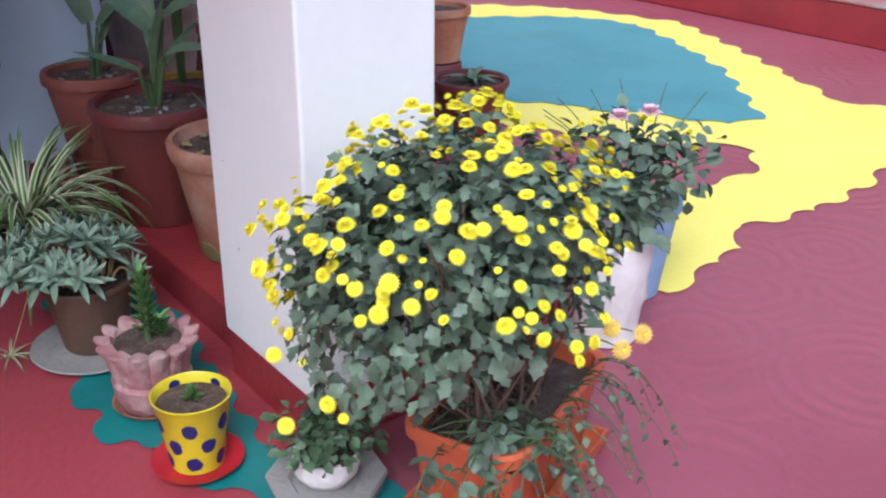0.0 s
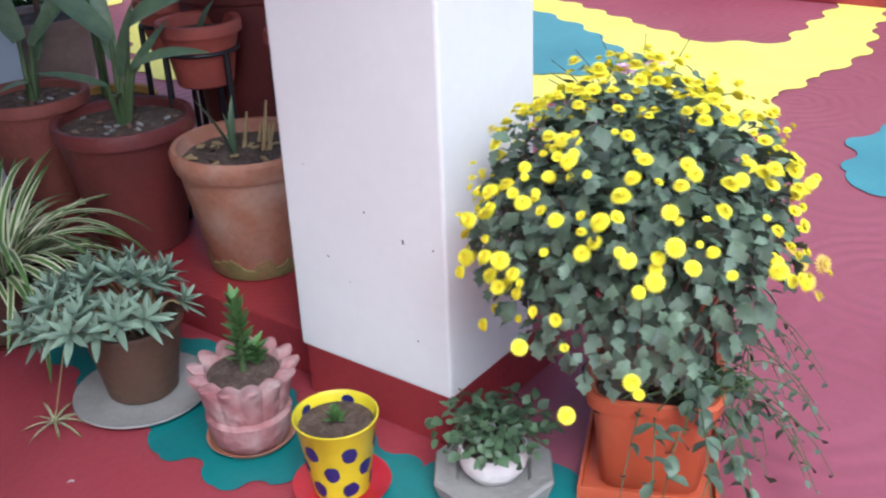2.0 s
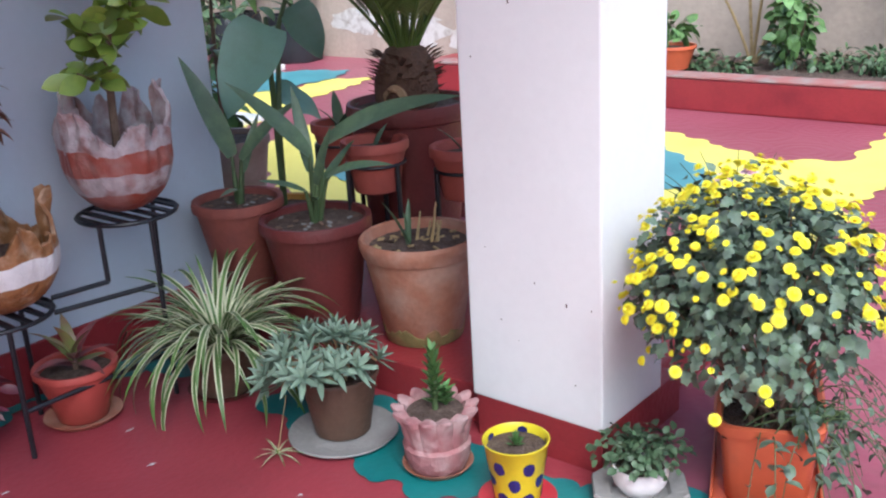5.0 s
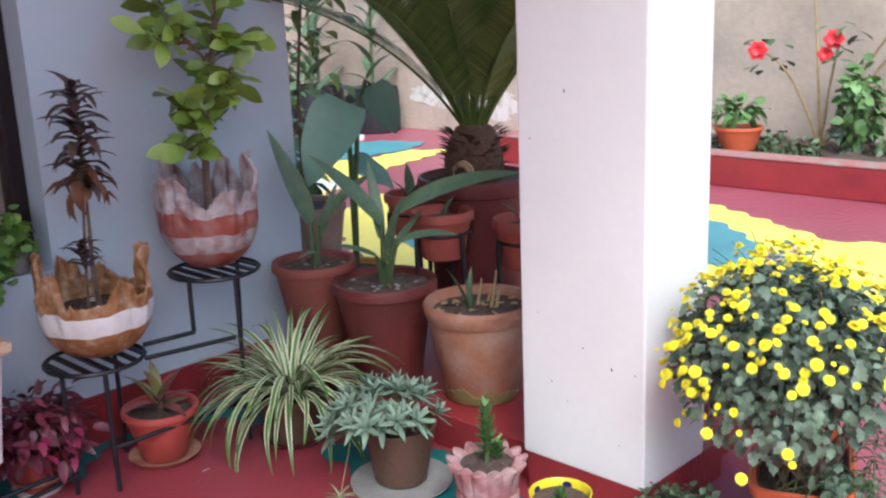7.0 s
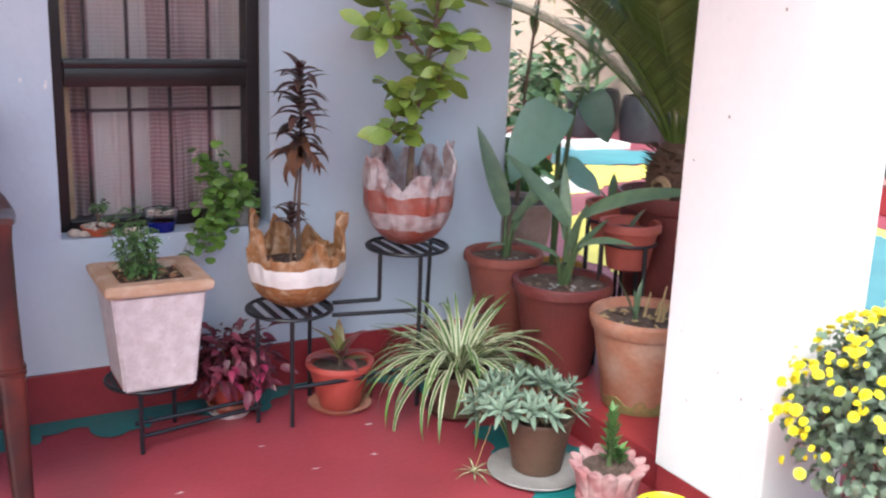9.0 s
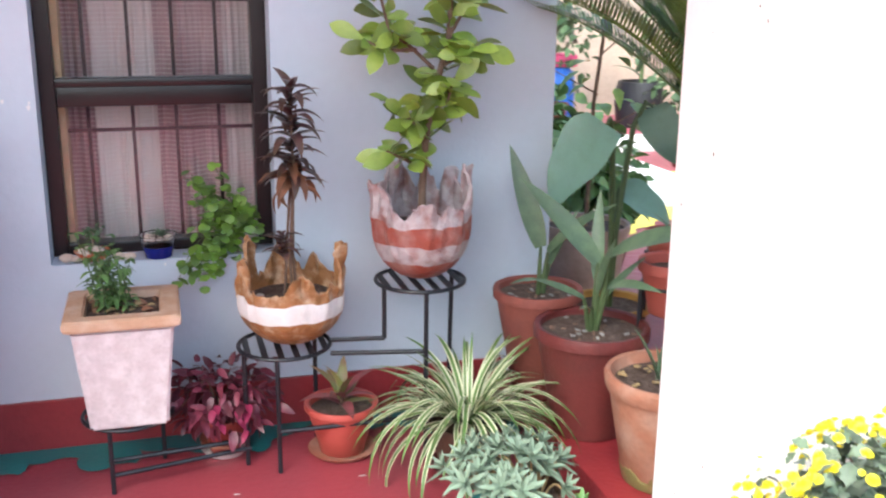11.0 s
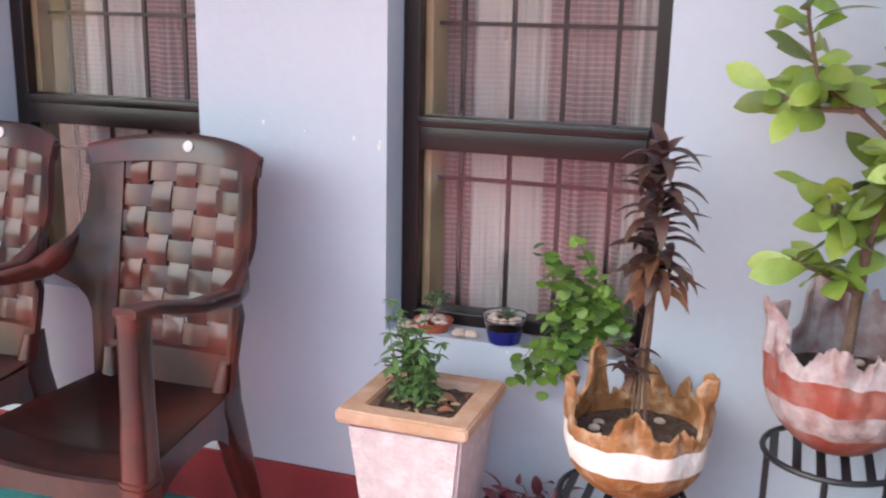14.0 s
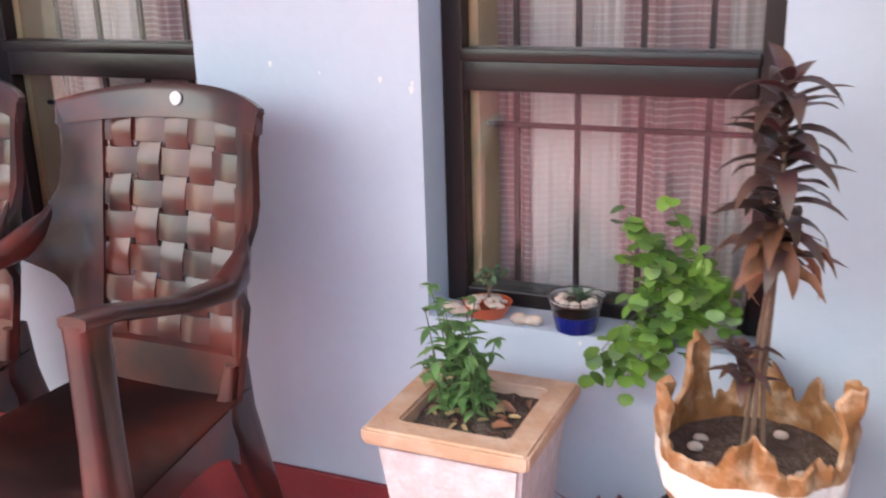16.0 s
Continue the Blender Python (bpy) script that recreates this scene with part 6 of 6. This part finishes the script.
FR = [frond("frond", 0.85, 0.6), frond("frond", 0.82, 0.85), frond("frond", 0.85, 0.4)]
for k in range(34):
    a = k * 2.4
    place("frond", FR[k % 3], aim((0.035 * math.cos(a), 0.035 * math.sin(a), 0.70), a, 1.02 + 0.42 * (k / 34), 0, 0.85 + 0.2 * ((k * 5) % 7) / 7), drum)


# ---- the courtyard's edge ----
def shrub(at, size, material, label, leaf=(0.05, 0.03), count=260, shape="lance", seed=1, height=None):
    h_ = height or size
    o = thing("shrub", at, label, "shrub", "courtyard shrubs")
    bs = bmesh.new()
    rr = random.Random(seed)
    for k in range(9):
        a = k * 2.4
        tube(bs, arc((0, 0, 0), (size * 0.7 * math.cos(a), size * 0.7 * math.sin(a), h_ * (0.5 + 0.5 * rr.random())), 0.05, 5), 0.006, 0.002, 5)
    part("stem", bs, BARK, o)
    tagged(part("foliage", scatter_leaves(count, (0, 0, h_ * 0.62), (size, size, h_ * 0.5), leaf[0], leaf[1], shape, -0.9, 0.8, 0.6, 3, seed=seed), material, o), kind="stuff")
    return o


r = random.Random(90)
for k in range(15):
    y = 2.1 + 0.27 * k
    shrub((6.42 + r.uniform(-0.12, 0.25), y, 0.12), r.uniform(0.13, 0.2), DARKLEAF if k % 3 else MUMLEAF, "low dark bedding plant in the flower bed", (0.05, 0.026), 170, "lance", 100 + k, r.uniform(0.12, 0.24))
shrub((6.6, 3.68, 0.12), 0.15, HERB, "leafy green bush in the flower bed", (0.08, 0.05), 220, "lobed", 61, 0.55)
shrub((6.75, 2.75, 0.12), 0.26, DARKLEAF, "tall dark rose bush against the wall", (0.07, 0.05), 420, "lobed", 62, 1.3)
hib = thing("hibiscus", (6.75, 4.0, 0.14), "leggy hibiscus with scarlet flowers against the wall", "shrub")
bs, bl = bmesh.new(), bmesh.new()
HF = flower_mesh("flower", SCARLET, SCARLET, ((6, 0.075, 0.07, 0.25), (5, 0.05, 0.05, 0.7)))
for k, (y, z, x) in enumerate(((0.30, 0.64, -0.22), (-0.18, 0.71, -0.2), (-0.62, 0.95, -0.1), (0.15, 1.3, 0.05), (-0.9, 1.1, 0.0))):
    pts = arc((0, 0, 0), (x, y, z), 0.12, 8)
    tube(bs, pts, 0.012, 0.005, 6)
    for j in range(16):
        p = pts[-1] + Vector((r.uniform(-0.13, 0.13), r.uniform(-0.16, 0.16), r.uniform(-0.12, 0.12)))
        blade(bl, 0.09, 0.06, 0.5, 0.2, "lobed", 4, aim(p, r.uniform(0, math.tau), r.uniform(-0.6, 0.4)))
    if k < 2:
        for j in range(1 + k % 2):
            place("flower", HF, Matrix.Translation(pts[-1] + Vector((-0.1, 0.05 * j, 0.02 - 0.09 * j))) @ Vector((-1, -0.3, 0.2)).to_track_quat("Z", "Y").to_matrix().to_4x4() @ Matrix.Scale(0.9 - 0.2 * j, 4), hib)
part("stem", bs, STALK, hib)
tagged(part("foliage", bl, DARKLEAF, hib), kind="stuff")
for k, (y, mm, lab, w_) in enumerate(((4.36, ORANGE, "orange oval planter standing on the kerb", 0.15), (4.72, ORANGE, "orange planter with broad leaves on the kerb", 0.15), (5.15, TERRA, "brown clay planter on the kerb", 0.14), (5.75, ORANGE, "orange plastic planter behind the cycad", 0.16))):
    o = thing("bed_planter", (6.33, y, 0.178), lab, "plant", "planters on the kerb")
    pot(o, w_ * 0.72, w_, 0.15, mm, 0.022, 0.008)
    tagged(part("foliage", scatter_leaves(70, (0, 0, 0.22), (0.2, 0.2, 0.11), 0.1, 0.05, "lance", -0.2, 0.8, seed=200 + k), DARKLEAF if k else HERB, o), kind="stuff")
for k, (x, y, w_) in enumerate(((6.72, 8.3, 0.24), (6.35, 8.75, 0.2), (6.72, 9.1, 0.24), (5.6, 9.6, 0.22))):
    o = thing("grow_bag", (x, y, 0.0), "black polythene grow bag with a tall leafy plant", "plant", "grow bags")
    part("bag", lathe([(w_ * 0.95, 0), (w_, 0.01), (w_ * 1.04, 0.2), (w_, 0.36), (w_ * 0.95, 0.42), (w_ * 0.88, 0.42), (w_ * 0.85, 0.38)], 36, 0.1, seed=k), BLACKBAG, o)
    part("soil", disc(w_ * 0.86, 0.385, 20, 0.01, k), SOIL, o)
    for j in range(14):
        place("leaf", LONG[j % 2], aim((0.05 * math.cos(j), 0.05 * math.sin(j), 0.36 + 0.07 * j), j * 2.4, 0.75, 0, 1.25), o)
    part("stem", tube(bmesh.new(), [(0, 0, 0.36), (0.02, 0, 1.3)], 0.02, 0.012), GREENSTEM, o)
# the largest covers far cement ground, its sunlit glare put into the white
for k, (x, y, w_, d_, z) in enumerate(((5.2, 8.55, 1.0, 0.7, 0.012), (3.55, 7.6, 2.2, 2.6, 0.008), (5.95, 8.1, 0.6, 0.35, 0.03))):
    ob = part("pale_slab", box(bmesh.new(), x - w_ / 2, y - d_ / 2, 0.0, x + w_ / 2, y + d_ / 2, z + 0.02, bevel=0.006), SUNPALE)
    tagged(ob, "pale slab in the courtyard, the largest being sunlit cement ground", "slab", "pale slabs")
drumb = thing("blue_barrel", (4.8, 9.75, 0.0), "blue plastic barrel at the end of the yard", "barrel")
drumb.scale = (0.8, 0.8, 0.8)
part("body", lathe([(0.19, 0), (0.21, 0.02), (0.22, 0.2), (0.227, 0.22), (0.227, 0.24), (0.22, 0.26), (0.22, 0.43), (0.227, 0.45), (0.227, 0.47), (0.21, 0.63), (0.18, 0.66), (0.17, 0.66)], 40), BLUEPLASTIC, drumb)
part("lid", lathe([(0.16, 0.66), (0.17, 0.663), (0.17, 0.682), (0.08, 0.687)], 32), BLUEPLASTIC, drumb)
cloth = part("folded_cloth", box(bmesh.new(), -0.17, -0.12, 0, 0.17, 0.12, 0.12, bevel=0.03), HOTPINK)
cloth.location = (4.8, 9.75, 0.551)
tagged(cloth, "hot pink cloth bundle lying on the blue barrel", "cloth")
for k, (x, y, s, h_, mm) in enumerate(((3.0, 5.6, 0.3, 0.6, HERB), (4.95, 7.5, 0.3, 0.7, DARKLEAF), (4.6, 9.4, 0.5, 1.6, DARKLEAF), (3.0, 9.2, 0.5, 1.8, ROUNDLEAF), (2.9, 4.75, 0.22, 0.5, HERB))):
    o = thing("potted_shrub", (x, y, 0.0), "leafy green shrub in a clay pot in the courtyard", "plant", "courtyard pots")
    pot(o, 0.12, 0.17, 0.26, TERRADARK, 0.03, 0.01)
    tagged(part("foliage", scatter_leaves(420, (0, 0, 0.26 + h_ * 0.5), (s, s, h_ * 0.5), 0.085, 0.05, "lobed", -0.9, 0.85, seed=300 + k), mm, o), kind="stuff")
    part("stem", tube(bmesh.new(), [(0, 0, 0.22), (0.02, 0.01, 0.26 + h_ * 0.6)], 0.012, 0.006), BARK, o)

house = thing("neighbour_house", (4.6, 14.5, 0.0), "peach-painted neighbouring house beyond the wall", "house")
bm = box(bmesh.new(), -3.2, 0, 0, 3.2, 4, 5.6)
part("wall", bm, PEACH, house, "", False)
part("roof", box(bmesh.new(), -3.4, -0.3, 5.6, 3.4, 4.2, 5.8), CEIL, house, "", False)
for x in (-1.9, 0.2, 1.9):
    for z in (1.0, 3.6):
        w_ = part("window", box(bmesh.new(), x - 0.5, -0.03, z, x + 0.5, 0.05, z + 1.2), FRAME, house, "", False)
        part("pane", box(bmesh.new(), x - 0.42, -0.036, z + 0.08, x + 0.42, -0.031, z + 1.12), GREYCEM, w_, "", False)
for k, (x, y) in enumerate(((8.6, 4.0), (8.9, 7.2), (6.2, 12.2))):
    o = thing("tree", (x, y, 0.0), "leafy tree standing behind the boundary wall", "tree", "trees behind the wall")
    part("trunk", tube(bmesh.new(), [(0, 0, 0), (0.05, 0, 1.5), (0.0, 0.1, 2.8), (0.1, 0, 3.8)], 0.13, 0.04), BARK, o)
    tagged(part("crown", scatter_leaves(2600, (0, 0, 3.4), (1.3, 1.3, 1.2), 0.13, 0.07, "lance", -0.9, 0.7, seed=400 + k), ROUNDLEAF if k % 2 else DARKLEAF, o, "uneven crown of small leaves"), kind="stuff")

WF = flower_mesh("flower", WHITEPAINT, MUMHEART, ((7, 0.05, 0.045, 0.25), (6, 0.04, 0.04, 0.8)))
for k, w in enumerate(((6.5, 3.30, 0.78), (6.5, 3.12, 0.92), (6.52, 2.95, 0.7))):
    wf = place("white_rose", WF, Matrix.Translation(w) @ Vector((-1, -0.2, 0.4)).to_track_quat("Z", "Y").to_matrix().to_4x4(), None)
    tagged(wf, "white rose bloom on the wall bush", "flower", "white roses")

# pots behind the pillar
low = thing("brown_pot", (3.435, 3.55, 0.0), "brown clay pot with broad dark green leaves", "plant")
pot(low, 0.085, 0.12, 0.25, TERRADARK, 0.025, 0.008)
for k in range(11):
    place("leaf", LONG[1], aim((0, 0, 0.23), k * 2.4, 0.55 + 0.07 * (k % 5), 0, 0.32 + 0.05 * (k % 3)), low)
base = thing("upturned_pot", (3.61, 3.96, 0.0), "dark upturned clay pot that carries another pot", "flower pot")
part("pot", lathe([(0.118, 0), (0.118, 0.03), (0.108, 0.034), (0.088, 0.195), (0.084, 0.2)], 40, 0.01), TERRADARK, base)
part("pot_bottom", disc(0.085, 0.199, 24, 0.002, 5), TERRADARK, base)
up = thing("small_clay_pot", (3.61, 3.96, 0.203), "red clay pot of dark soil on an upturned pot", "flower pot")
pot(up, 0.08, 0.112, 0.2, TERRA, 0.03, 0.008)
